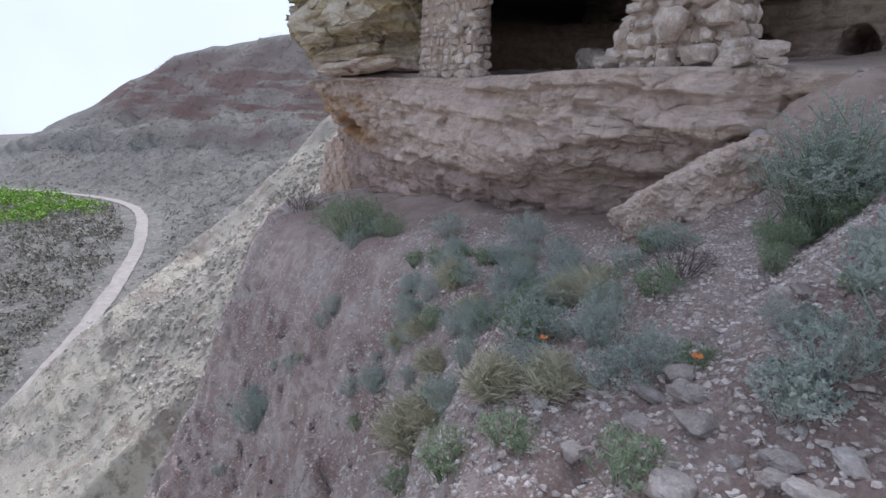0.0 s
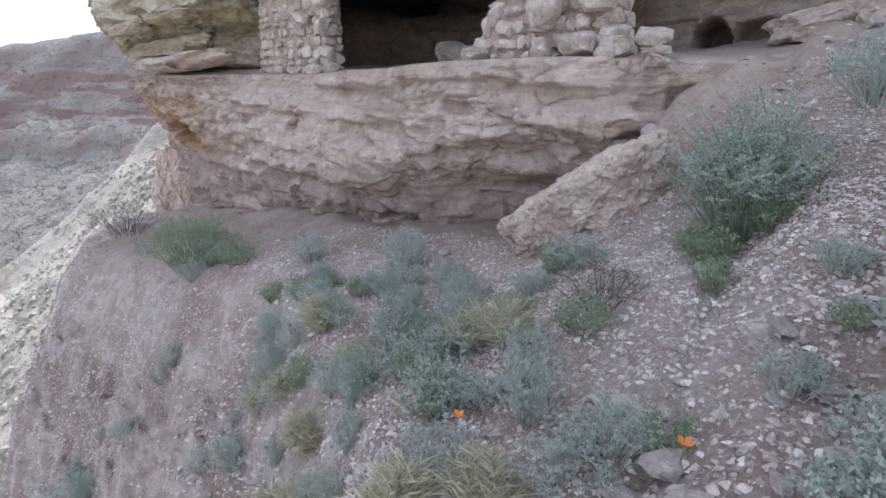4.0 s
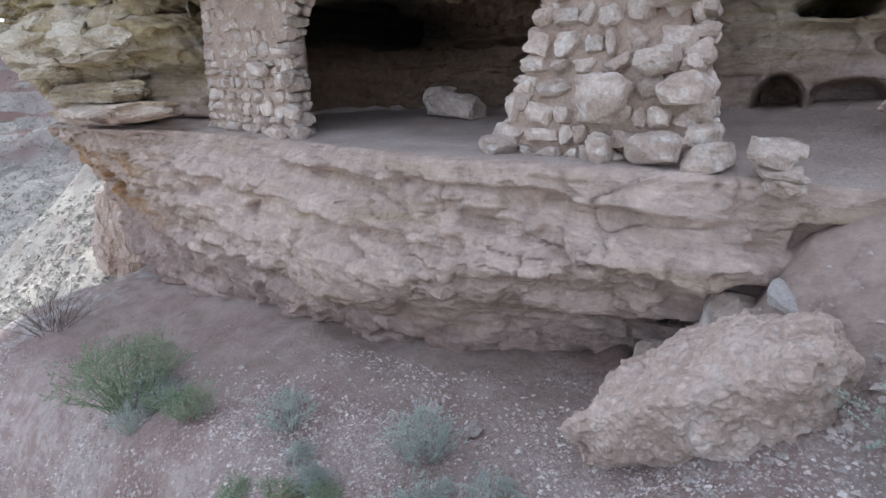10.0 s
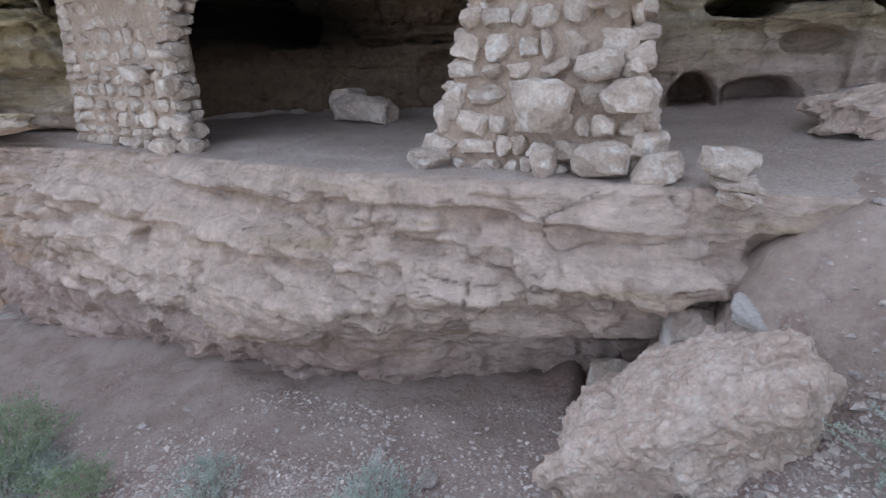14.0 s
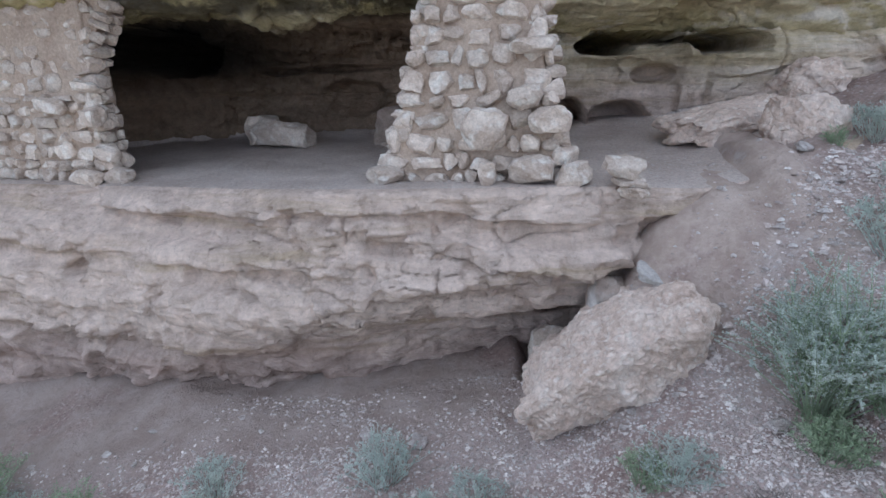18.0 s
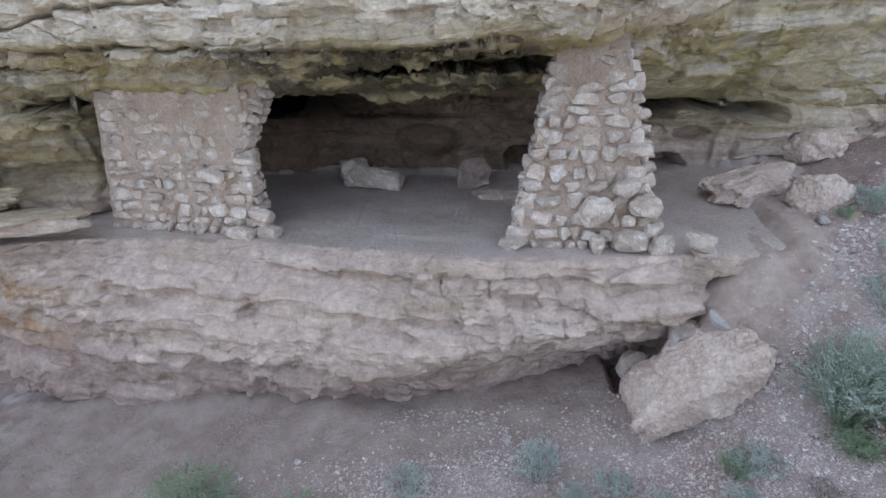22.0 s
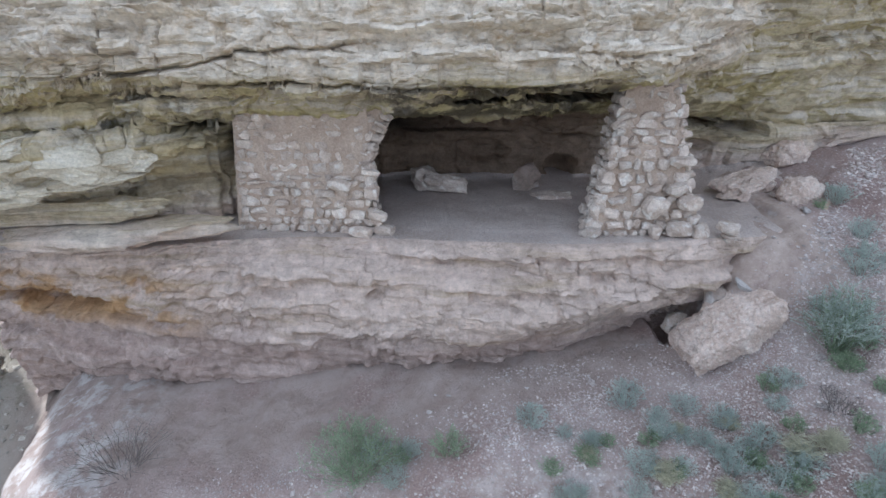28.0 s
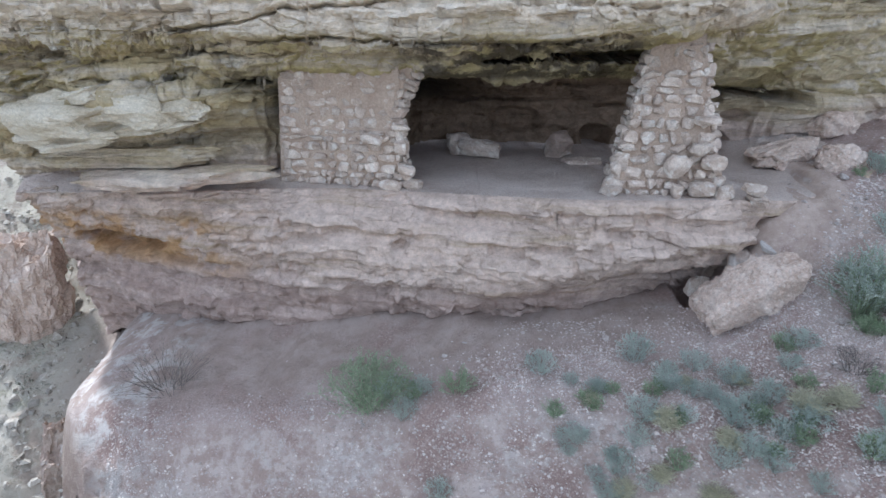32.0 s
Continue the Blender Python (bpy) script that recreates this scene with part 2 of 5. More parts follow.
def land_material():
    """Pink stony soil on the bench, pale crusted banks, tan hillside, red ledges and grey-green brush land far off."""
    m = material("stony_soil", [(0.205, 0.138, 0.118), (0.28, 0.202, 0.174), (0.355, 0.28, 0.25), (0.34, 0.28, 0.245)], scale=0.9, detail=12, bump=1.0, bump_scale=22, spread=(0.28, 0.74), fleck=(0.44, 0.375, 0.34), fleck_scale=30, fleck_at=(0.56, 0.70))
    t = m.node_tree
    n, link = t.nodes, t.links.new
    shader = n["Principled BSDF"]
    near = shader.inputs["Base Color"].links[0].from_socket
    geo = n.new("ShaderNodeNewGeometry")
    at = n.new("ShaderNodeSeparateXYZ")
    up = n.new("ShaderNodeSeparateXYZ")
    link(geo.outputs["Position"], at.inputs[0])
    link(geo.outputs["Normal"], up.inputs[0])

    def band(v, a, b):
        k = n.new("ShaderNodeMapRange")
        k.interpolation_type = "SMOOTHSTEP"
        k.inputs["From Min"].default_value, k.inputs["From Max"].default_value = a, b
        link(v, k.inputs["Value"])
        return k.outputs[0]

    def times(a, b):
        k = n.new("ShaderNodeMath")
        k.operation = "MULTIPLY"
        link(a, k.inputs[0])
        link(b, k.inputs[1])
        return k.outputs[0]

    def speckle(scale, lo, hi, detail=8):
        k = n.new("ShaderNodeTexNoise")
        k.inputs["Scale"].default_value, k.inputs["Detail"].default_value, k.inputs["Roughness"].default_value = scale, detail, 0.7
        link(geo.outputs["Position"], k.inputs["Vector"])
        return band(k.outputs["Fac"], lo, hi)

    def mix(f, a, b):
        k = n.new("ShaderNodeMixRGB")
        for i, v in enumerate((f, a, b)):
            if isinstance(v, tuple):
                k.inputs[i].default_value = (*v, 1)
            else:
                link(v, k.inputs[i])
        return k.outputs[0]

    pebbles = n.new("ShaderNodeTexVoronoi")
    pebbles.inputs["Scale"].default_value = 34.0
    link(geo.outputs["Position"], pebbles.inputs["Vector"])
    shade = n.new("ShaderNodeSeparateXYZ")
    link(pebbles.outputs["Color"], shade.inputs[0])
    bits = times(times(band(pebbles.outputs["Distance"], 0.5, 0.36), band(shade.outputs[0], 0.62, 0.72)), times(speckle(1.1, 0.40, 0.58, 4), band(at.outputs[1], -1.45, -2.1)))
    near = mix(bits, near, mix(shade.outputs[1], (0.34, 0.275, 0.245), (0.56, 0.52, 0.485)))
    dusty = times(times(band(at.outputs[1], -2.1, -1.35), band(at.outputs[0], 3.2, 2.6)), speckle(0.8, 0.30, 0.5, 5))
    near = mix(dusty, near, mix(speckle(3.0, 0.35, 0.65), (0.29, 0.225, 0.19), (0.375, 0.305, 0.265)))
    debris = times(times(band(at.outputs[1], -2.0, -1.5), band(at.outputs[0], 2.8, 3.0)), times(band(at.outputs[0], 4.7, 4.1), speckle(1.6, 0.25, 0.5, 6)))
    near = mix(debris, near, mix(speckle(4.0, 0.35, 0.65), (0.40, 0.31, 0.255), (0.53, 0.43, 0.365)))
    relief = shader.inputs["Normal"].links[0].from_node
    rise = n.new("ShaderNodeMath")
    rise.operation = "MULTIPLY_ADD"
    link(bits, rise.inputs[0])
    rise.inputs[1].default_value = 0.5
    link(relief.inputs["Height"].links[0].from_socket, rise.inputs[2])
    link(rise.outputs[0], relief.inputs["Height"])
    bank = times(band(up.outputs[2], 0.82, 0.55), speckle(0.9, 0.42, 0.56, 10))
    colour = mix(bank, near, mix(speckle(4.5, 0.42, 0.58, 10), (0.36, 0.275, 0.232), (0.50, 0.42, 0.378)))
    patch = times(band(up.outputs[2], 0.76, 0.52), speckle(0.75, 0.55, 0.61, 9))
    colour = mix(patch, colour, mix(speckle(9.0, 0.4, 0.6), (0.40, 0.33, 0.295), (0.51, 0.455, 0.42)))
    rim = times(band(at.outputs[0], -4.4, -5.6), speckle(2.4, 0.47, 0.60))
    colour = mix(rim, colour, (0.50, 0.46, 0.425))
    red = mix(speckle(1.2, 0.4, 0.6), (0.22, 0.165, 0.135), (0.32, 0.26, 0.215))
    colour = mix(times(band(at.outputs[0], -5.0, -6.4), band(at.outputs[2], -2.9, -3.6)), colour, red)
    hill = mix(speckle(0.3, 0.4, 0.6), (0.49, 0.445, 0.355), (0.36, 0.33, 0.275))
    hill = mix(speckle(2.2, 0.52, 0.66), hill, (0.235, 0.225, 0.165))
    hill = mix(speckle(1.0, 0.5, 0.6, 10), hill, (0.31, 0.26, 0.21))
    hill = mix(speckle(7.0, 0.56, 0.68), hill, (0.50, 0.465, 0.40))
    hill = mix(speckle(16.0, 0.56, 0.70), hill, (0.24, 0.215, 0.165))
    colour = mix(band(at.outputs[0], -7.6, -9.4), colour, hill)
    lower = band(at.outputs[2], -7.0, -9.0)
    colour = mix(lower, colour, hill)
    far = mix(speckle(0.09, 0.38, 0.62), (0.125, 0.118, 0.108), (0.185, 0.172, 0.155))
    far = mix(speckle(0.5, 0.5, 0.64, 4), far, (0.085, 0.09, 0.065))
    far = mix(speckle(1.1, 0.57, 0.64, 4), far, (0.30, 0.285, 0.26))
    layer = n.new("ShaderNodeTexNoise")
    layer.inputs["Scale"].default_value, layer.inputs["Detail"].default_value = 1.0, 8
    flatten = n.new("ShaderNodeMapping")
    flatten.inputs["Scale"].default_value = (0.02, 0.02, 0.22)
    link(geo.outputs["Position"], flatten.inputs["Vector"])
    link(flatten.outputs[0], layer.inputs["Vector"])
    far = mix(times(times(band(layer.outputs["Fac"], 0.47, 0.52), band(at.outputs[2], -27.0, -21.0)), band(at.outputs[2], 6.0, 0.0)), far, (0.09, 0.052, 0.043))
    far = mix(times(band(up.outputs[2], 0.9, 0.72), band(at.outputs[2], -34.0, -26.0)), far, (0.14, 0.10, 0.09))
    colour = mix(band(at.outputs[0], -20.0, -32.0), colour, far)
    link(colour, shader.inputs["Base Color"])
    return m


SOIL = land_material()
FLOOR_DUST = material("cave_dust", [(0.37, 0.30, 0.255), (0.46, 0.385, 0.335), (0.54, 0.47, 0.42)], scale=1.4, detail=10, bump=0.9, bump_scale=24, fleck=(0.48, 0.45, 0.42), fleck_scale=34, fleck_at=(0.62, 0.68))
DUST = material("road_dust", [(0.27, 0.24, 0.215), (0.38, 0.345, 0.31)], scale=0.7, bump=0.2, bump_scale=2)
MASONRY = material("wall_stone", [(0.35, 0.275, 0.22), (0.47, 0.39, 0.325), (0.62, 0.55, 0.475)], scale=5.0, detail=10, bump=0.6, bump_scale=28, fleck=(0.58, 0.53, 0.47), fleck_scale=9, fleck_at=(0.55, 0.66), random_by=0.16)
MORTAR = material("mud_mortar", [(0.335, 0.25, 0.19), (0.41, 0.32, 0.25), (0.47, 0.38, 0.305)], scale=3.5, detail=10, bump=0.7, bump_scale=22)
BOULDER = material("boulder_stone", [(0.43, 0.325, 0.26), (0.53, 0.42, 0.345), (0.60, 0.51, 0.44)], scale=4, detail=12, bump=1.0, bump_scale=13, fleck=(0.60, 0.52, 0.45), fleck_scale=24, fleck_at=(0.54, 0.68), random_by=0.06)
PALE = material("pale_stone", [(0.34, 0.28, 0.25), (0.45, 0.395, 0.36), (0.57, 0.53, 0.495)], scale=9, bump=0.8, bump_scale=35, random_by=0.18)
PEBBLE = material("pebbles", [(0.33, 0.265, 0.23), (0.44, 0.38, 0.345), (0.60, 0.56, 0.52)], scale=9, bump=0.3, bump_scale=60, random_by=0.3, joined=True)
CREAM = material("cream_stone", [(0.40, 0.335, 0.235), (0.54, 0.48, 0.37), (0.64, 0.585, 0.485)], scale=1.8, detail=11, bump=0.8, bump_scale=18, squash=(1, 1, 3))
HILLSTONE = material("hill_stones", [(0.24, 0.21, 0.175), (0.33, 0.30, 0.255), (0.45, 0.415, 0.36)], scale=9, bump=0.3, bump_scale=60, random_by=0.3, joined=True)
GREY = material("grey_slab", [(0.31, 0.285, 0.26), (0.43, 0.40, 0.37)], scale=4, bump=0.5, bump_scale=30)
SAGE = material("sage_leaf", [(0.37, 0.425, 0.375), (0.46, 0.515, 0.455), (0.56, 0.59, 0.53)], scale=3, bump=0, rough=0.75, random_by=0.13, thin=0.4, joined=True)
LEAF = material("green_leaf", [(0.24, 0.31, 0.19), (0.33, 0.40, 0.26), (0.42, 0.47, 0.34)], scale=7, bump=0, rough=0.7, random_by=0.25, thin=0.4, joined=True)
STRAW = material("dry_grass", [(0.52, 0.50, 0.36), (0.66, 0.63, 0.48)], scale=9, bump=0, rough=0.8, thin=0.3, random_by=0.2, joined=True)
TWIG = material("twigs", [(0.10, 0.082, 0.07), (0.19, 0.165, 0.145)], scale=8, bump=0, random_by=0.2, joined=True)
ORANGE = material("orange_petal", [(0.55, 0.18, 0.05), (0.65, 0.25, 0.07)], scale=20, bump=0)
BRUSH = material("far_brush", [(0.17, 0.16, 0.13), (0.235, 0.22, 0.18), (0.29, 0.265, 0.215)], scale=0.2, bump=0, random_by=0.3, joined=True)
HILLBRUSH = material("hillside_brush", [(0.20, 0.20, 0.165), (0.28, 0.275, 0.225), (0.35, 0.335, 0.275)], scale=0.6, bump=0, random_by=0.25, joined=True)
REDROCK = material("red_rock", [(0.24, 0.18, 0.15), (0.32, 0.25, 0.205), (0.41, 0.35, 0.30)], scale=1.6, detail=12, bump=1.0, bump_scale=9, squash=(1, 1, 1.6), fleck=(0.52, 0.48, 0.44), fleck_scale=3, fleck_at=(0.6, 0.72))
GROVE = material("spring_leaves", [(0.15, 0.27, 0.04), (0.26, 0.42, 0.08)], scale=0.12, bump=0, random_by=0.25, joined=True)

# ---- the lie of the land, in metres: x along the cliff, y into it, z up ----
def lattice(ix, iy, iz):
    n = (ix * 374761393 + iy * 668265263 + iz * 2147483647 + 974711) & 0xFFFFFFFF
    n = ((n ^ (n >> 13)) * 1274126177) & 0xFFFFFFFF
    return ((n ^ (n >> 16)) & 0xFFFF) / 32767.5 - 1.0


def vnoise(x, y, z):
    """Smooth noise from -1 to 1 at arrays of places."""
    x, y, z = np.broadcast_arrays(np.asarray(x, float), np.asarray(y, float), np.asarray(z, float))
    fx, fy, fz = np.floor(x), np.floor(y), np.floor(z)
    ix, iy, iz = fx.astype(np.int64), fy.astype(np.int64), fz.astype(np.int64)
    u, v, w = x - fx, y - fy, z - fz
    u, v, w = u * u * (3 - 2 * u), v * v * (3 - 2 * v), w * w * (3 - 2 * w)
    c = lambda a, b, d: lattice(ix + a, iy + b, iz + d)
    near = (c(0, 0, 0) * (1 - u) + c(1, 0, 0) * u) * (1 - v) + (c(0, 1, 0) * (1 - u) + c(1, 1, 0) * u) * v
    far = (c(0, 0, 1) * (1 - u) + c(1, 0, 1) * u) * (1 - v) + (c(0, 1, 1) * (1 - u) + c(1, 1, 1) * u) * v
    return near * (1 - w) + far * w


def fbm(x, y, z, octaves=4):
    total, size = 0.0, 1.0
    for n in range(octaves):
        total = total + size * vnoise(x * 2.03**n + 17 * n, y * 2.03**n - 9 * n, z * 2.03**n + 5 * n)
        size *= 0.5
    return total


def cells(x, y, z):
    """Split space into rough blocks: a number from -1 to 1 for each, and how near a joint is."""
    fx, fy, fz = np.floor(x).astype(np.int64), np.floor(y).astype(np.int64), np.floor(z).astype(np.int64)
    first, second, mark = np.full(x.shape, 9.0), np.full(x.shape, 9.0), np.zeros(x.shape)
    for a in (-1, 0, 1):
        for b in (-1, 0, 1):
            for c in (-1, 0, 1):
                ix, iy, iz = fx + a, fy + b, fz + c
                r = lattice(ix, iy, iz)
                px, py, pz = ix + 0.5 + 0.42 * r, iy + 0.5 + 0.42 * lattice(ix, iy, iz + 57), iz + 0.5 + 0.42 * lattice(ix + 31, iy, iz)
                d = (px - x) ** 2 + (py - y) ** 2 + (pz - z) ** 2
                closer = d < first
                second = np.where(closer, first, np.minimum(second, d))
                mark = np.where(closer, lattice(ix, iy + 91, iz), mark)
                first = np.where(closer, d, first)
    return mark, np.sqrt(second) - np.sqrt(first)


def ramp(x, a, b):
    t = np.clip((x - a) / (b - a), 0, 1)
    return t * t * (3 - 2 * t)


def foot_y(x):
    """Where the cliff meets the ground."""
    return np.interp(x, [-30, -12, -9, -7, -5.5, -3.5, -2, 0, 1.2, 2.5, 3.5, 4.5, 6, 9, 14], [14, 6.5, 3.4, 1.9, 0.75, 0.0, -0.3, -0.75, -0.85, -0.8, -0.95, -0.5, 0.5, 1.5, 2.5])


def brink(x, y):
    """How far a place lies beyond the rounded edge of the bench."""
    edge = np.interp(x, [-14, -6.4, -5.0, -3, -1.2, 0.4, 2, 3.3, 5, 8, 30], [-0.2, -1.3, -1.85, -1.95, -2.3, -2.4, -3.2, -4.5, -6.3, -10, -30])
    over = np.maximum(0, edge - y)
    side = np.maximum(0, -6.3 - 0.72 * (np.clip(y, -6, 1.5) + 1.5) - x)
    return np.sqrt(over * over + 2.2 * side * side + 0.2) - 0.447


def terrace(x, y):
    """The bench in front of the cliff, and the steep slope below its edge."""
    zf = np.interp(x, [-60, -12, -7.5, -6, -3.5, -2, 0, 1.2, 2.3, 3.0, 3.6, 4.0, 4.3, 4.65, 5.5, 7, 10, 16, 40], [-9, -5.5, -3.3, -2.55, -2.35, -1.95, -1.8, -1.72, -1.5, -1.15, -0.93, -0.72, -0.2, 0.18, 0.46, 0.8, 1.5, 3.2, 7])
    heap = np.interp(x, [2.8, 3.05, 3.3, 3.7, 4.1, 4.4, 4.8], [0.0, 0.5, 0.76, 0.86, 0.72, 0.3, 0.05]) * ramp(y, -2.35, -1.0)
    burrow = 0.42 * ramp(x, 2.3, 2.5) * (1 - ramp(x, 2.95, 3.15)) * ramp(y, -1.3, -1.05)
    fall = np.interp(x, [-6, -3, -2, -1.2, 0, 1.2, 2.5, 3, 3.9, 4.5], [0.1, 0.2, 0.27, 0.24, 0.13, 0.1, 0.16, 0.14, 0.19, 0.33])
    z = zf + fall * np.minimum(0, y - foot_y(x)) + 0.05 * np.maximum(0, y - foot_y(x)) + heap - burrow
    drop = brink(x, y)
    return z - 1.9 * np.minimum(drop, 1.6) - 1.0 * np.clip(drop - 1.6, 0, 12) - 0.72 * np.maximum(0, drop - 13.6)


def road_y(x):
    """The line of the dirt road along the foot of the valley side."""
    stops = [-700, -500, -324, -270, -217, -161, -116, -91, -73, -55, -30, 0, 60]
    sides = [-70, -30, 10, 28, 37, 30, 15, 2, -7, -18, -32, -44, -60]
    return sum(np.interp(x + d, stops, sides) for d in (-24, -16, -8, 0, 8, 16, 24)) / 7


def land(x, y):
    """The whole valley side: river flat, slope, ledges of the mesa and its top."""
    flat = -40 + 0.8 * fbm(x * 0.012, y * 0.012, 3.0, 3)
    spur = -6.0 + 0.72 * np.clip(y, -60, 12.5) + 0.5 * fbm(x * 0.25, y * 0.25, 4.0, 3)
    beside = ramp(-x, 6.6, 8.8)
    near = np.maximum(terrace(x, y) * (1 - beside) + spur * beside, flat)
    q = y - road_y(x) - 4 + 7 * fbm(x * 0.02, 1.0, 7.0, 3) * ramp(y - road_y(x), 8, 40)
    mesa = np.interp(q, [0, 8, 45, 47, 52, 54, 70, 73, 79, 81, 100, 130, 300], [-40, -38.5, -23, -19, -17.5, -14, -9, -5, -3.5, 0, 12, 34, 37])
    gully = np.abs(vnoise(x * 0.05 + 0.03 * y, y * 0.012, 2.0)) * 6 * ramp(q, 4, 40) * (1 - ramp(q, 110, 140))
    mesa = -40 + (mesa + 40) * (1 - 0.8 * ramp(-x, 390, 720))
    mesa = np.maximum(mesa + 1.2 * fbm(x * 0.06, y * 0.06, 1.0, 4) * ramp(q, 2, 20) - gully, flat)
    away = ramp(-x, 16, 31)
    back = ramp(y, 7.0, 9.0) * ramp(x, -9.5, -7.0)
    behind = np.interp(y, [0, 8, 20, 60, 130, 400], [9, 9.3, 14, 28, 30, 30])
    close = near * (1 - back) + behind * back
    return close * (1 - away) + mesa * away - 0.085 * np.maximum(0, -x - 150)



# ---- small builders ----
def mesh_of(name, verts, faces, mat, smooth=False):
    me = bpy.data.meshes.new(name)
    me.from_pydata([tuple(v) for v in verts] if not isinstance(verts, np.ndarray) else verts.tolist(), [], faces if isinstance(faces, list) else faces.tolist())
    me.materials.append(mat)
    if smooth:
        me.polygons.foreach_set("use_smooth", np.ones(len(me.polygons), bool))
    me.update()
    return me


def sheet(name, grid, mat, smooth=True):
    """A mesh from a grid of places, rows by columns."""
    r, c = grid.shape[:2]
    a = (np.arange(r - 1)[:, None] * c + np.arange(c - 1)[None, :]).ravel()
    me = bpy.data.meshes.new(name)
    me.from_pydata(grid.reshape(-1, 3).tolist(), [], np.stack([a, a + 1, a + c + 1, a + c], 1).tolist())
    me.materials.append(mat)
    if smooth:
        me.polygons.foreach_set("use_smooth", np.ones(len(me.polygons), bool))
    return me


def part(name, me, parent, label="", m=None):
    ob = new(name, me)
    ob.parent = parent
    if m is not None:
        ob.matrix_basis = m
    if label:
        ob["label"] = label
    return ob


# ---- the ground: one sheet from the foot of the cliff to the horizon ----
def graded(lo, hi, step, far_lo, far_hi, grow=1.12):
    line = list(np.arange(lo, hi, step))
    s, a = step, lo
    while a > far_lo:
        s *= grow
        a -= s
        line.insert(0, a)
    s, a = step, line[-1]
    while a < far_hi:
        s *= grow
        a += s
        line.append(a)
    return np.array(line)


gx = graded(-8.0, 7.0, 0.05, -3500, 3000, 1.035)
gy = graded(-6.5, 1.5, 0.05, -3000, 3000, 1.05)
GX, GY = np.meshgrid(gx, gy)
GZ = land(GX, GY)
fade = 1 - ramp(np.hypot(GX, GY + 2), 60, 160)
steep = ramp(brink(GX, GY), 0.05, 0.7) * (1 - 0.85 * ramp(-GX, 7.2, 8.6))
rocky = steep * ramp(-GX, 5.5, 7.5) * (1 - ramp(-GX, 14, 24))
GZ = GZ + fade * (rocky * (0.55 * (np.abs(vnoise(GX * 0.7, GY * 0.7, GZ * 0.5)) - 0.3) + 0.3 * (np.abs(vnoise(GX * 1.9, GY * 1.9, GZ * 1.2)) - 0.3)) + 0.05 * fbm(GX * 1.3, GY * 1.3, 0.0, 5) + 0.03 * fbm(GX * 2.5, GY * 2.5, GZ * 2.5, 4) + steep * (0.2 * fbm(GX * 1.7, GY * 1.7, GZ * 0.6, 3) + 0.17 * (np.abs(vnoise(GX * 3.5, GY * 3.5, GZ * 3.5)) - 0.3) + 0.12 * fbm(GX * 6, GY * 6, GZ * 6, 3)) + 0.012 * fbm(GX * 14, GY * 14, 4.0, 2))
ground_mesh = sheet("ground", np.stack([GX, GY, GZ], -1), SOIL)
tagged(new("ground", ground_mesh), "pinkish stony soil bench and valley side below the cliff", "ground", kind="structure")


def ground_z(x, y):
    """The height of the ground sheet."""
    j = int(np.clip(np.searchsorted(gx, x) - 1, 0, len(gx) - 2))
    i = int(np.clip(np.searchsorted(gy, y) - 1, 0, len(gy) - 2))
    u, v = (x - gx[j]) / (gx[j + 1] - gx[j]), (y - gy[i]) / (gy[i + 1] - gy[i])
    return float((GZ[i, j] * (1 - u) + GZ[i, j + 1] * u) * (1 - v) + (GZ[i + 1, j] * (1 - u) + GZ[i + 1, j + 1] * u) * v)


# ---- the cliff: a cross-section that changes along x, swept and weathered ----
XS = [-14, -10.5, -8.8, -7.3, -5.75, -4.6, -3.6, -2.5, -1.2, 0, 1, 2, 3, 3.8, 4.6, 5.6, 7, 10, 14]


def along(x, values):
    return sum(w * np.interp(x + d, XS, values) for d, w in ((-0.3, 0.15), (-0.15, 0.2), (0, 0.3), (0.15, 0.2), (0.3, 0.15)))


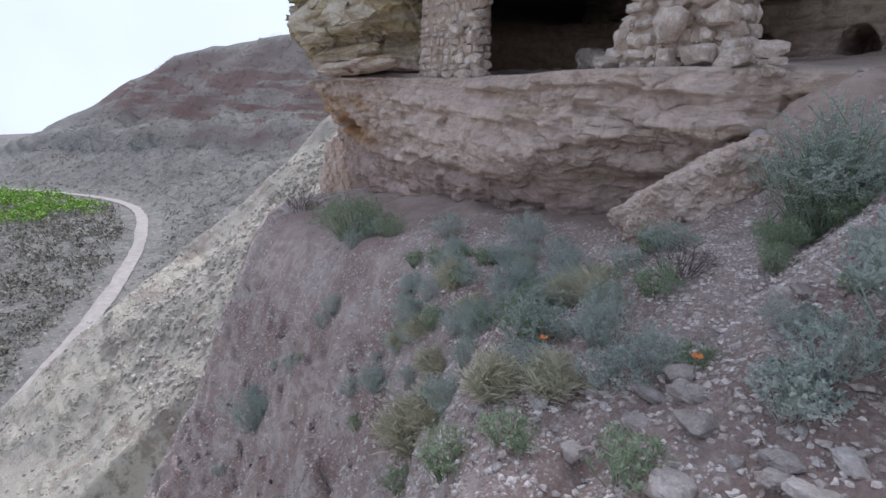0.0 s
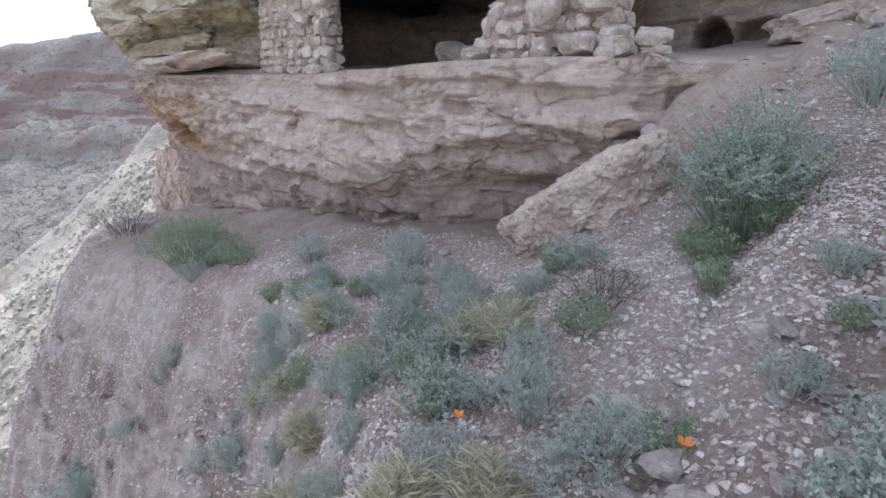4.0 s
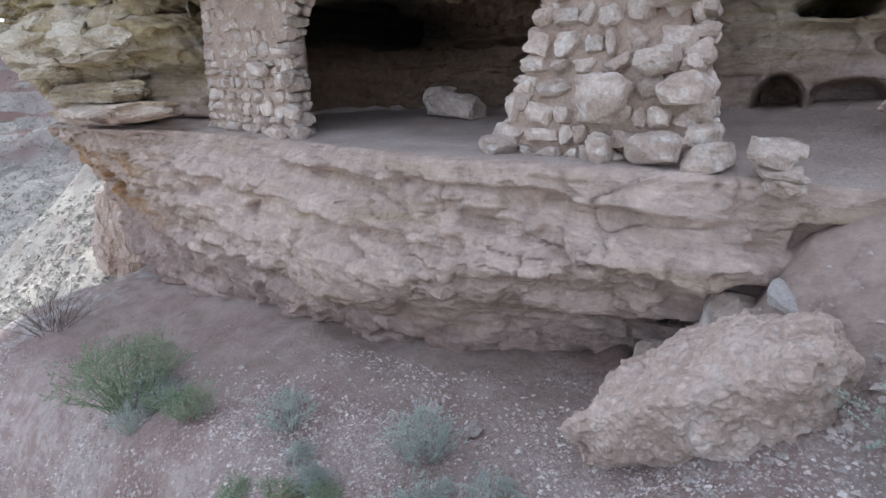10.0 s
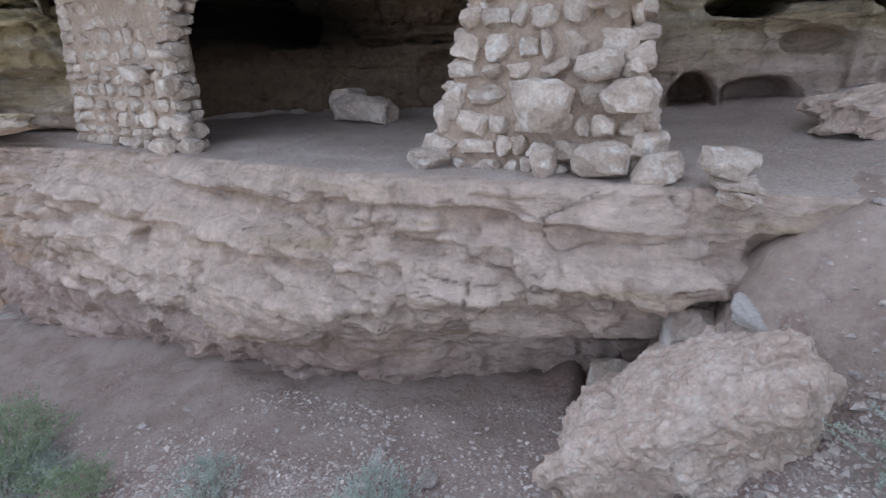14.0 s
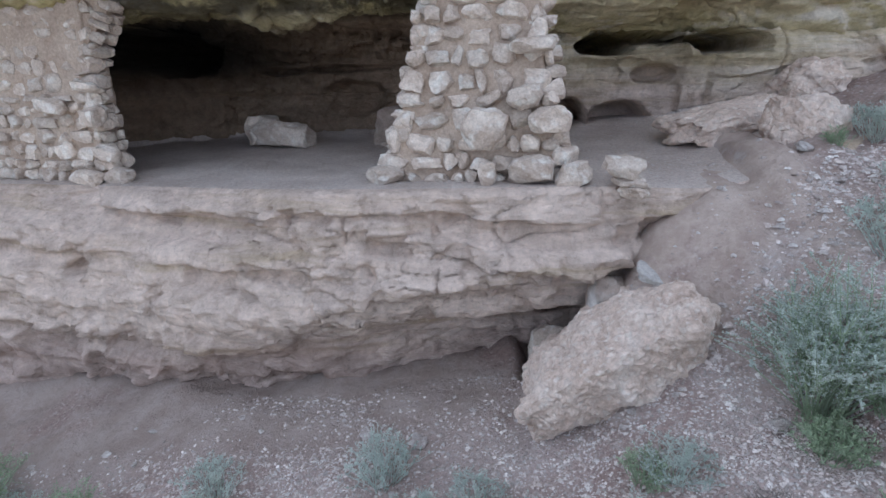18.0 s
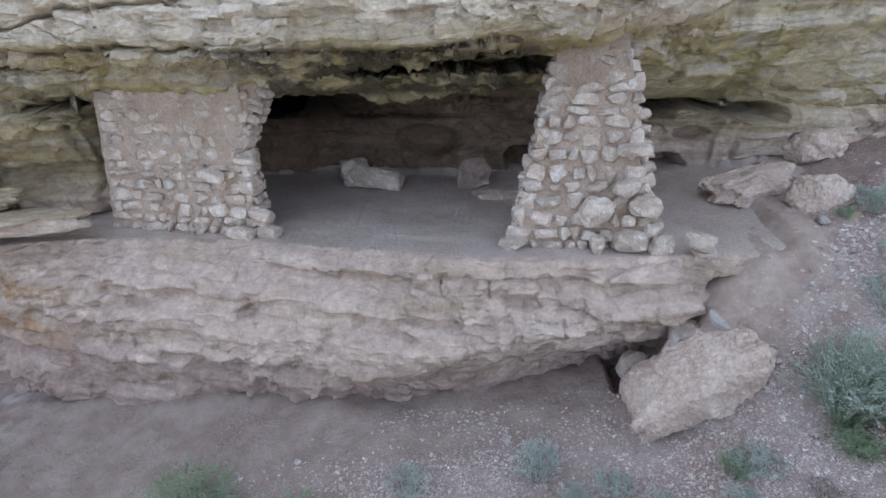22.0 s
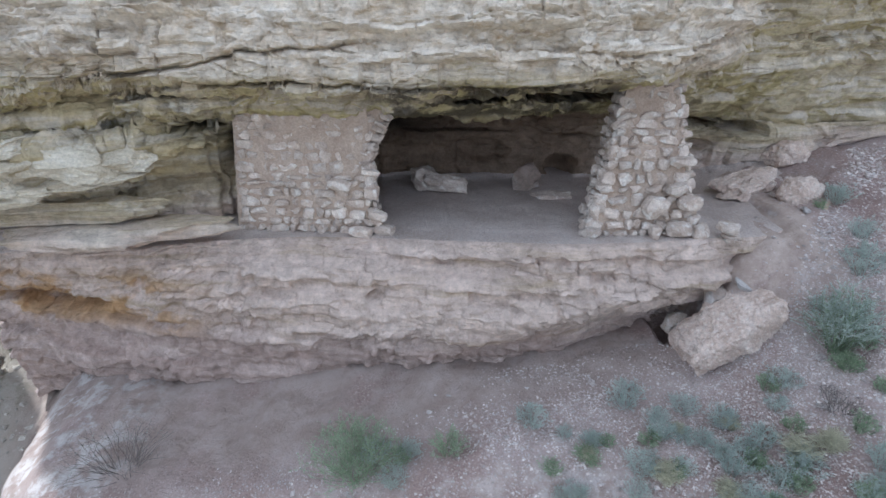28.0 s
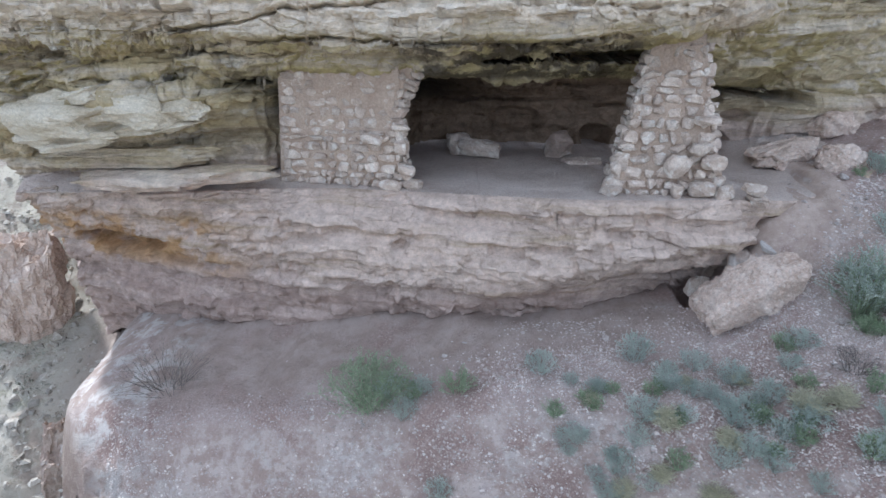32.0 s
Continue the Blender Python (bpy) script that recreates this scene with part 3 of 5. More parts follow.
SECTION = [
    # foot below ground, hollow, lower lip, belly, upper face, ledge edge: y then z
    ([3.15, 2.45, 2.15, 1.55, 0.8, 0.15, 0.1, -0.12, -0.51, -0.71, -0.83, -0.6, -0.3, -0.5, 0.3, 0.9, 1.4, 2.0, 2.6], [-7.5, -6.0, -4.4, -3.4, -3.0, -2.9, -2.9, -2.7, -2.4, -2.1, -2.0, -1.9, -1.7, -1.6, -0.8, -0.6, -0.3, 0.3, 1.2]),
    ([2.95, 2.25, 1.95, 1.25, 0.45, -0.05, -0.12, -0.37, -0.71, -0.96, -0.98, -0.7, -0.65, -0.75, 0.1, 0.8, 1.3, 1.9, 2.5], [-5.5, -4.6, -3.2, -2.5, -2.2, -2.2, -2.25, -2.0, -1.75, -1.5, -1.38, -1.18, -1.12, -1.02, -0.5, -0.2, 0.1, 0.7, 1.6]),
    ([2.55, 1.85, 1.55, 1.05, 0.65, 0.1, -0.25, -0.45, -0.85, -1.12, -1.12, -1.12, -1.08, -0.95, -0.1, 0.7, 1.2, 1.8, 2.4], [-4.0, -3.6, -2.4, -1.7, -1.45, -1.5, -1.55, -1.5, -1.42, -1.3, -1.1, -0.92, -0.9, -0.8, -0.3, 0.0, 0.3, 0.9, 1.8]),
    ([2.35, 1.65, 1.35, 0.85, 0.4, -0.1, -0.35, -0.5, -0.85, -1.2, -1.3, -1.42, -1.2, -1.02, -0.2, 0.6, 1.1, 1.7, 2.3], [-3.0, -2.8, -1.8, -1.1, -0.95, -0.95, -1.0, -1.05, -1.0, -1.0, -0.85, -0.62, -0.6, -0.55, -0.15, 0.1, 0.4, 1.0, 1.9]),
    ([2.05, 1.35, 1.05, 0.45, 0.1, -0.15, -0.25, -0.3, -0.6, -0.98, -1.12, -1.22, -1.18, -1.05, -0.6, 0.5, 1.0, 1.6, 2.2], [-1.8, -1.6, -0.9, -0.55, -0.45, -0.4, -0.4, -0.42, -0.45, -0.45, -0.4, -0.35, -0.32, -0.33, 0.0, 0.25, 0.55, 1.15, 2.0]),
    ([1.75, 1.05, 0.75, 0.15, 0.0, 0.0, 0.1, 0.05, -0.25, -0.66, -0.98, -1.1, -1.05, -1.0, -0.66, 0.4, 0.9, 1.5, 2.1], [-1.0, -0.8, -0.45, -0.3, -0.22, -0.19, -0.18, -0.17, -0.15, -0.09, -0.04, -0.01, -0.01, -0.06, 0.15, 0.4, 0.7, 1.3, 2.1]),
]
FLOOR_BACK = ([1.95, 1.25, 0.95, 0.6, 0.7, 0.72, 0.95, 2.5, 2.6, 2.4, 2.1, 1.9, 1.6, 1.4, 1.2, 1.0, 1.1, 1.6, 2.2], [-0.9, -0.7, -0.3, -0.08, 0.0, -0.08, -0.08, -0.06, -0.03, 0.0, 0.03, 0.06, 0.14, 0.25, 0.42, 0.55, 0.75, 1.35, 2.15])
WALL = [
    ([1.85, 1.15, 0.85, 0.4, 0.5, 0.58, 0.8, 2.7, 2.9, 2.6, 2.25, 1.95, 1.5, 1.35, 1.15, 1.1, 1.2, 1.6, 2.2], [-0.4, -0.3, 0.0, 0.25, 0.35, 0.45, 0.5, 0.55, 0.55, 0.55, 0.55, 0.55, 0.55, 0.6, 0.7, 0.7, 0.9, 1.4, 2.2]),
    ([1.65, 0.95, 0.65, 0.0, -0.1, 0.32, 0.6, 2.5, 2.7, 2.4, 2.1, 1.8, 1.3, 1.1, 1.05, 1.1, 1.2, 1.55, 2.15], [0.2, 0.2, 0.5, 0.6, 0.65, 0.85, 0.95, 1.0, 1.0, 1.0, 0.98, 0.95, 0.92, 0.92, 0.92, 0.9, 1.0, 1.5, 2.3]),
    ([1.55, 0.85, 0.55, -0.15, -0.25, 0.12, 0.45, 1.6, 1.7, 1.6, 1.5, 1.5, 1.45, 1.45, 1.4, 1.2, 1.2, 1.5, 2.1], [0.8, 0.8, 0.95, 1.0, 1.05, 1.25, 1.35, 1.4, 1.38, 1.32, 1.28, 1.2, 1.12, 1.12, 1.12, 1.0, 1.1, 1.6, 2.4]),
]
BROW = [
    ([1.7, 1.0, 0.7, -0.05, 0.0, 0.4, 0.5, 0.45, 0.4, 0.62, 0.6, 0.55, 0.7, 0.75, 0.8, 0.9, 1.1, 1.4, 2.0], [1.2, 1.2, 1.3, 1.3, 1.25, 1.32, 1.34, 1.36, 1.38, 1.42, 1.42, 1.45, 1.42, 1.42, 1.45, 1.45, 1.5, 1.9, 2.8]),
    ([1.5, 0.8, 0.5, -0.25, 0.0, 0.15, 0.25, 0.15, 0.05, 0.2, 0.15, 0.0, 0.3, 0.35, 0.4, 0.7, 1.0, 1.3, 1.9], [1.6, 1.6, 1.6, 1.55, 1.5, 1.55, 1.58, 1.55, 1.55, 1.6, 1.65, 1.7, 1.7, 1.75, 1.8, 1.85, 1.8, 2.1, 3.0]),
    ([1.3, 0.6, 0.3, -0.35, 0.1, 0.2, 0.2, 0.05, -0.1, -0.25, -0.3, -0.35, -0.1, 0.0, 0.1, 0.5, 0.9, 1.2, 1.8], [1.8, 1.8, 1.75, 1.75, 1.75, 1.78, 1.78, 1.75, 1.75, 1.78, 1.8, 1.85, 1.95, 2.0, 2.1, 2.15, 2.1, 2.3, 3.2]),
    ([0.9, 0.2, -0.1, -0.9, -0.55, -0.35, -0.32, -0.52, -0.72, -0.85, -1.2, -1.3, -0.7, 0.05, 0.2, 0.4, 0.7, 1.1, 1.7], [2.0, 2.0, 1.95, 1.93, 1.95, 2.02, 2.02, 1.95, 1.9, 1.93, 2.0, 2.1, 2.3, 2.4, 2.5, 2.55, 2.5, 2.7, 3.5]),
    ([0.8, 0.1, -0.2, -0.95, -0.55, -0.35, -0.3, -0.5, -0.75, -0.95, -1.35, -1.45, -0.95, -0.25, -0.15, 0.15, 0.5, 1.0, 1.6], [2.3, 2.3, 2.2, 2.2, 2.25, 2.3, 2.3, 2.25, 2.2, 2.22, 2.3, 2.4, 2.65, 2.8, 2.9, 3.0, 3.2, 3.8, 4.8]),
    ([1.0, 0.3, 0.0, -0.65, -0.2, -0.05, 0.0, -0.2, -0.5, -0.7, -1.0, -1.15, -0.85, -0.5, -0.45, -0.1, 0.4, 0.9, 1.5], [3.0, 3.0, 2.75, 2.7, 2.75, 2.8, 2.8, 2.75, 2.7, 2.72, 2.8, 2.9, 3.2, 3.4, 3.5, 3.7, 3.9, 4.4, 5.4]),
    ([1.5, 0.8, 0.5, 0.15, 0.5, 0.6, 0.6, 0.45, 0.2, 0.0, -0.3, -0.5, -0.3, -0.2, -0.2, 0.3, 1.0, 2.0, 3.0], [4.5, 4.3, 4.0, 4.2, 4.4, 4.5, 4.5, 4.5, 4.5, 4.5, 4.6, 4.7, 4.8, 4.9, 5.0, 5.2, 5.4, 5.8, 6.6]),
    ([4.5, 3.8, 3.5, 2.75, 2.6, 2.4, 2.3, 2.2, 2.0, 2.0, 2.0, 2.0, 2.0, 2.0, 2.0, 2.2, 2.6, 3.6, 4.6], [6.0, 7.0, 7.5, 8.0, 8.4, 8.6, 8.8, 9, 9, 9, 9, 9, 9, 9, 9, 9, 9, 9, 9]),
    ([11.5, 10.8, 10.5, 10.25, 10.5, 10.5, 10.5, 10.5, 10.5, 10.5, 10.5, 10.5, 10.5, 10.5, 10.5, 10.5, 10.5, 10.5, 10.5], [7.0, 8.5, 9.2, 9.6, 9.8, 10, 10, 10, 10, 10, 10, 10, 10, 10, 10, 10, 10, 10, 10]),
]
rng = np.random.default_rng(4)
BED = np.cumsum(rng.choice([0.08, 0.12, 0.16, 0.22, 0.3, 0.4], 220)) - 9.0
BED_OUT = rng.uniform(-1, 1, 221)
low = np.searchsorted(BED, -1.9)
BED[low : low + 11] = [-1.9, -1.66, -1.5, -1.36, -1.2, -1.08, -0.92, -0.76, -0.60, -0.43, -0.24]  # the beds of the ledge
BED[low + 11 :] += max(0.0, 0.02 - BED[low + 11])
BED_OUT[low + 1 : low + 12] = [-0.4, 0.3, -0.5, 0.8, -0.2, 0.9, 0.3, -0.7, 0.3, -0.9, 1.3]


def weathered(x, s, z, rugged, facing):
    """How far the rock stands out of its smooth section at s metres along it: beds that break off in ragged steps, blocks between joints, thin flakes on the brow."""
    wx, ws = 0.30 * fbm(x * 1.6, 1.0, s * 2.4, 4), 0.10 * fbm(x * 1.1, 4.0, s * 2, 3)
    h = z + 0.06 * fbm(x * 0.6, 3.0, 2.0, 3) + 0.03 * fbm(x * 2.6, 1.0, s * 1.4, 3)
    i = np.clip(np.searchsorted(BED, h), 1, len(BED) - 1)
    lo, hi = BED[i - 1], BED[i]
    pick = lattice(i, i * 0 + 5, i * 0 + 2)
    u = x * (1.6 + 0.7 * pick) + 13.7 * pick + 0.35 * fbm(x * 2.6, 0.5, i * 4.1, 3)
    j = np.floor(u).astype(np.int64)
    joint = np.minimum(u - j, 1 - u + j)
    stand = BED_OUT[i] * 0.55 + 0.7 * fbm(x * 1.3 + i * 9.7, 0.5, i * 3.1, 4) + 0.6 * lattice(j, i, i * 0 + 3) * ramp(joint, 0.0, 0.05)
    nose = ramp(h - lo, -0.004, 0.022) * (1 - 0.45 * ramp(h, hi - 0.07, hi))
    shelf = facing * 0.125 * stand * nose
    thin = np.floor((z + 0.06 * fbm(x * 1.3, 2.0, s * 0.7, 3)) / 0.06)
    flake = vnoise(x * 1.7 + thin * 7.1, 0.5, thin * 2.3) + 0.6 * vnoise(x * 5.3 + thin * 3.1, 0.5, thin * 1.7)
    flat = s * 0 + 0.5
    big, gap = cells((x + 0.8 * wx) * 1.7, flat, (s + ws) * 3.1)
    mid, slit = cells((x + 0.6 * wx) * 3.6, flat, (s + 0.8 * ws) * 6.2)
    small, nick = cells((x + 0.3 * wx) * 8.0, flat, (s + 0.4 * ws) * 12)
    some = ramp(fbm(x * 0.8 + 4, 2.0, s * 1.5, 3), -0.25, 0.5)
    blocks = 0.05 * big * ramp(gap, 0, 0.06) + 0.055 * mid * ramp(slit, 0, 0.07) * (0.3 + some) + 0.024 * small * ramp(nick, 0, 0.12) * (0.15 + some)
    lump = np.abs(vnoise((x + wx) * 3.1, 0.5, s * 4.4 + 7))
    crumb = np.abs(vnoise(x * 8.5, 0.5, s * 11 + 3))
    bulk = 0.05 * fbm(x * 0.8, 1.0, s * 1.1, 3)
    crusty = 0.007 + 0.03 * ramp(z, 1.75, 2.05)
    return rugged * (shelf + blocks + facing * crusty * flake + 0.04 * (lump - 0.3) + 0.03 * (crumb - 0.3) * (0.2 + some) + bulk)


def curve_rows(keys, counts):
    """Rows of places between the key lines, at every column of x."""
    rows_ = []
    for (ya, za), (yb, zb), n_ in zip(keys, keys[1:], counts):
        for s in np.linspace(0, 1, n_, endpoint=False):
            rows_.append(np.stack([cx, along(cx, ya) * (1 - s) + along(cx, yb) * s, along(cx, za) * (1 - s) + along(cx, zb) * s], -1))
    y, z = keys[-1]
    rows_.append(np.stack([cx, along(cx, y), along(cx, z)], -1))
    return np.array(rows_)


cx = np.concatenate([np.arange(-14, -9.2, 0.06), np.arange(-9.2, 6.2, 0.0175), np.arange(6.2, 14, 0.12)])
ALL = [*SECTION, FLOOR_BACK, *WALL, *BROW]
COUNTS = [38, 26, 24, 30, 24, 60, 18, 26, 26, 22, 16, 16, 20, 24, 32, 40, 30, 8]
grid = curve_rows(ALL, COUNTS)
for turn_ in range(3):  # round the section's corners
    grid[1:-1, :, 1:] = 0.25 * grid[:-2, :, 1:] + 0.5 * grid[1:-1, :, 1:] + 0.25 * grid[2:, :, 1:]
    grid[:, 3:-3, 1:] = (grid[:, :-6, 1:] + grid[:, 6:, 1:] + 2 * grid[:, 3:-3, 1:]) / 4
past = np.maximum(0, -7.7 - grid[..., 0])  # the cliff turns its corner here
grid[..., 0] += 0.55 * past
grid[..., 1] += 0.75 * past
du, dv = np.gradient(grid, axis=0), np.gradient(grid, axis=1)
normal = np.cross(dv, du)
normal /= np.linalg.norm(normal, axis=-1, keepdims=True) + 1e-9
starts = np.cumsum([0] + COUNTS)
rug = np.ones(len(grid))
rug[starts[5] + 4 : starts[6]] = 0.10
rug[: starts[5]] = 0.9
rug[: starts[2]] = 0.85
rug[starts[6] : starts[8]] = 0.85
rug[starts[9] :] = 0.95
rug = np.convolve(np.pad(rug, 4, mode="edge"), np.ones(9) / 9, "valid")
way = np.cumsum(np.linalg.norm(np.diff(grid, axis=0, prepend=grid[:1]), axis=-1), axis=0)
way[starts[9] :] -= way[starts[12]]  # each stretch of the section starts at an edge of its own
way[starts[6] : starts[9]] -= way[starts[6]]
way[: starts[6]] -= way[starts[5]]
right = 1 + 0.15 * ramp(grid[..., 0], 2.2, 3.2) * (np.arange(len(grid)) >= starts[9])[:, None]
right = right * (1 + 0.6 * ramp(-grid[..., 0], 3.5, 4.3) * (np.arange(len(grid)) >= starts[6])[:, None])
out = weathered(grid[..., 0], way, grid[..., 2], rug[:, None] * right, 1 - 0.75 * ramp(-normal[..., 2], 0.25, 0.65))
push = normal.copy()
push[: starts[5] + 8, :, 2] = np.minimum(push[: starts[5] + 8, :, 2], 0.1)
grid = grid + push * out[..., None]


def cliff_piece(name, a, b, label, kind_word, mat=None):
    ob = new(name, sheet(name, grid[starts[a] : starts[b] + 1], mat or ROCK, smooth=name not in ("cliff_brow", "cliff_top")))
    return tagged(ob, label, kind_word, kind="structure")


# hollows and niches worn or dug into the shelter's walls: x, z, half width, half height, depth
HOLLOWS = [(4.5, 1.03, 0.34, 0.11, 2.8), (3.75, 1.06, 0.5, 0.04, 0.8), (3.35, 1.03, 0.3, 0.10, 2.6), (3.0, 0.2, 0.2, 0.24, 0.9), (3.55, 0.26, 0.3, 0.17, 0.55), (3.85, 0.72, 0.22, 0.1, 0.25),
           (0.35, 0.5, 0.5, 0.22, 0.3), (1.75, 0.27, 0.27, 0.2, 0.5), (-2.15, 1.12, 0.62, 0.3, 1.6), (0.1, 0.86, 0.35, 0.05, 0.3), (-0.7, 0.84, 0.35, 0.05, 0.3), (-4.1, 1.32, 0.5, 0.06, 0.5),
           (2.7, -1.02, 0.26, 0.08, 0.9), (1.3, 1.72, 0.75, 0.08, 0.9), (0.0, 1.64, 0.45, 0.04, 0.5), (-4.1, 0.42, 0.6, 0.22, 0.25), (-1.62, -0.83, 0.12, 0.08, 0.15), (-6.4, -1.25, 0.8, 0.2, 0.45)]
for hx, hz, hw, hh, deep in HOLLOWS:
    ragged = 0.35 * fbm(grid[..., 0] * 4, grid[..., 2] * 4, hx, 3)
    reach = ((grid[..., 0] - hx) / hw) ** 2 + ((grid[..., 2] - hz) / hh) ** 2 + ragged
    inside = (1 - ramp(reach, 0.55, 1.25)) * (normal[..., 1] < 0.3)
    first, last = (0, 5) if hz < 0 else (6, 10) if hz < 1.5 else (9, 14)
    rows_in = np.zeros(len(grid))
    rows_in[starts[first] : starts[last]] = 1
    grid[..., 1] += deep * inside * rows_in[:, None]

# long open cracks along the beds of the brow: depth, half width, then x and z along the line
CRACKS = [
    (0.3, 0.022, [-8.5, -6.9, -5.9, -4.9, -3.9, -2.8, -1.1, 0.4, 1.5], [1.2, 1.36, 1.6, 1.8, 1.88, 1.96, 1.9, 1.92, 2.06]),
    (0.2, 0.018, [-5.0, -4.5, -3.7, -3.1, -2.2, -1.5], [2.0, 2.05, 2.12, 2.3, 2.33, 2.42]),
    (0.18, 0.018, [0.6, 1.2, 1.7, 2.3, 3.4], [2.34, 2.3, 2.32, 2.45, 2.6]),
    (0.2, 0.02, [-8.5, -7, -6, -5, -4, -3.6], [1.66, 1.72, 1.86, 2.0, 2.08, 2.2]),
]
for deep, half, line_x, line_z in CRACKS:
    off = (grid[..., 2] - np.interp(grid[..., 0], line_x, line_z) - 0.03 * fbm(grid[..., 0] * 4, 0.5, deep, 3)) / half
    reach = ramp(grid[..., 0], line_x[0] - 0.1, line_x[0] + 0.3) * (1 - ramp(grid[..., 0], line_x[-1] - 0.3, line_x[-1] + 0.1)) * (0.55 + 0.45 * vnoise(grid[..., 0] * 2.2, 0.5, 2.0))
    rows_in = np.zeros(len(grid))
    rows_in[starts[10] : starts[15]] = 1
    grid[..., 1] += deep * reach * np.exp(-off * off) * rows_in[:, None]

# bedding seams along the shelter's back wall: depth, half width, height
for deep, half, seam in [(0.22, 0.03, 0.84), (0.2, 0.035, 1.16), (0.1, 0.03, 0.55)]:
    off = (grid[..., 2] - seam - 0.06 * fbm(grid[..., 0] * 1.2, 0.5, seam, 3)) / half
    rows_in = np.zeros(len(grid))
    rows_in[starts[6] + 3 : starts[9]] = 1
    broken = ramp(vnoise(grid[..., 0] * 1.6, 0.5, 7 * seam), -0.2, 0.4) * ramp(grid[..., 0], -4.6, -4.2) * (1 - ramp(grid[..., 0], 2.2, 2.6))
    grid[..., 1] += deep * broken * np.exp(-off * off) * rows_in[:, None]

# rounded knobs hanging from the front of the ceiling
knob, rift = cells(grid[..., 0] * 3.3 + 0.2 * fbm(grid[..., 0] * 3, grid[..., 1] * 3, 1.0, 2), grid[..., 1] * 3.0, grid[..., 2] * 2.0)
hang = np.zeros(len(grid))
hang[starts[9] + 4 : starts[12]] = 1
hang = np.convolve(np.pad(hang, 5, mode="edge"), np.ones(11) / 11, "valid")[:, None] * (0.5 * ramp(grid[..., 0], -5.0, -4.2) + 0.5 * ramp(grid[..., 0], -1.6, -1.1)) * (1 - ramp(grid[..., 0], 0.9, 1.3))
grid[..., 2] -= hang * (0.11 * ramp(knob, -0.2, 0.8) * np.sqrt(ramp(rift, 0.0, 0.8)) - 0.03)

cliff_piece("cliff_ledge", 0, 5, "bulging pink-tan ledge of layered rock with a hollow underneath", "cliff")
cliff_piece("cave_floor", 5, 6, "dusty level floor of the rock shelter", "floor", FLOOR_DUST)
cliff_piece("cave_wall", 6, 9, "rough back wall of the rock shelter, blackened by old soot and shade put into its colour", "cave wall")
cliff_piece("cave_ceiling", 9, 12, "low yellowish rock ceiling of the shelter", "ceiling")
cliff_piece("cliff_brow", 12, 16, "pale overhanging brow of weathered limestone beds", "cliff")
cliff_piece("cliff_top", 16, 18, "cliff above the overhang, weathered layered rock", "cliff")



# ---- loose stone: irregular blocks ----
def block_mesh(name, seed, mat, cuts=1, round_=0.35, rough=0.12, size=(1, 1, 1), fine=0.0, smooth=False, skew=0.16, chips=7):
    """An irregular stone about one unit across, from a cut cube: chipped faces, worn corners."""
    r = random.Random(seed)
    bm = bmesh.new()
    bmesh.ops.create_cube(bm, size=1.0)
    bmesh.ops.subdivide_edges(bm, edges=bm.edges[:], cuts=cuts, use_grid_fill=True)
    lean = [r.uniform(-skew, skew) for _ in range(6)]
    planes = [(Vector((r.uniform(-1, 1), r.uniform(-1, 1), r.uniform(-1, 1))).normalized(), r.uniform(0.4, 0.52)) for _ in range(chips)]
    off = Vector((r.uniform(0, 50), r.uniform(0, 50), r.uniform(0, 50)))
    for v in bm.verts:
        p = v.co.copy()
        p = p.lerp(p.normalized() * 0.56, round_)
        p.x += lean[0] * p.z + lean[1] * p.y
        p.y += lean[2] * p.x
        p.z += lean[3] * p.x + lean[4] * p.y
        for nrm, d in planes:
            over = p.dot(nrm) - d
            if over > 0:
                p -= nrm * over * 0.85
        p += noise.noise_vector(p * 2.3 + off) * rough
        if fine:
            p += noise.noise_vector(p * 7 + off) * fine + noise.noise_vector(p * 16 + off) * fine * 0.6 + noise.noise_vector(p * 34 + off) * fine * 0.35
        v.co = Vector((p.x * size[0], p.y * size[1], p.z * size[2]))
    me = bpy.data.meshes.new(name)
    bm.to_mesh(me)
    bm.free()
    me.materials.append(mat)
    if smooth:
        me.polygons.foreach_set("use_smooth", np.ones(len(me.polygons), bool))
    return me


STONES = [block_mesh("stone", 100 + i, MASONRY, cuts=6, round_=0.36, rough=0.1, fine=0.03, skew=0.14, chips=8) for i in range(14)]
MUDDY = [block_mesh("stone", 300 + i, MORTAR, cuts=2, round_=0.5, rough=0.10) for i in range(5)]


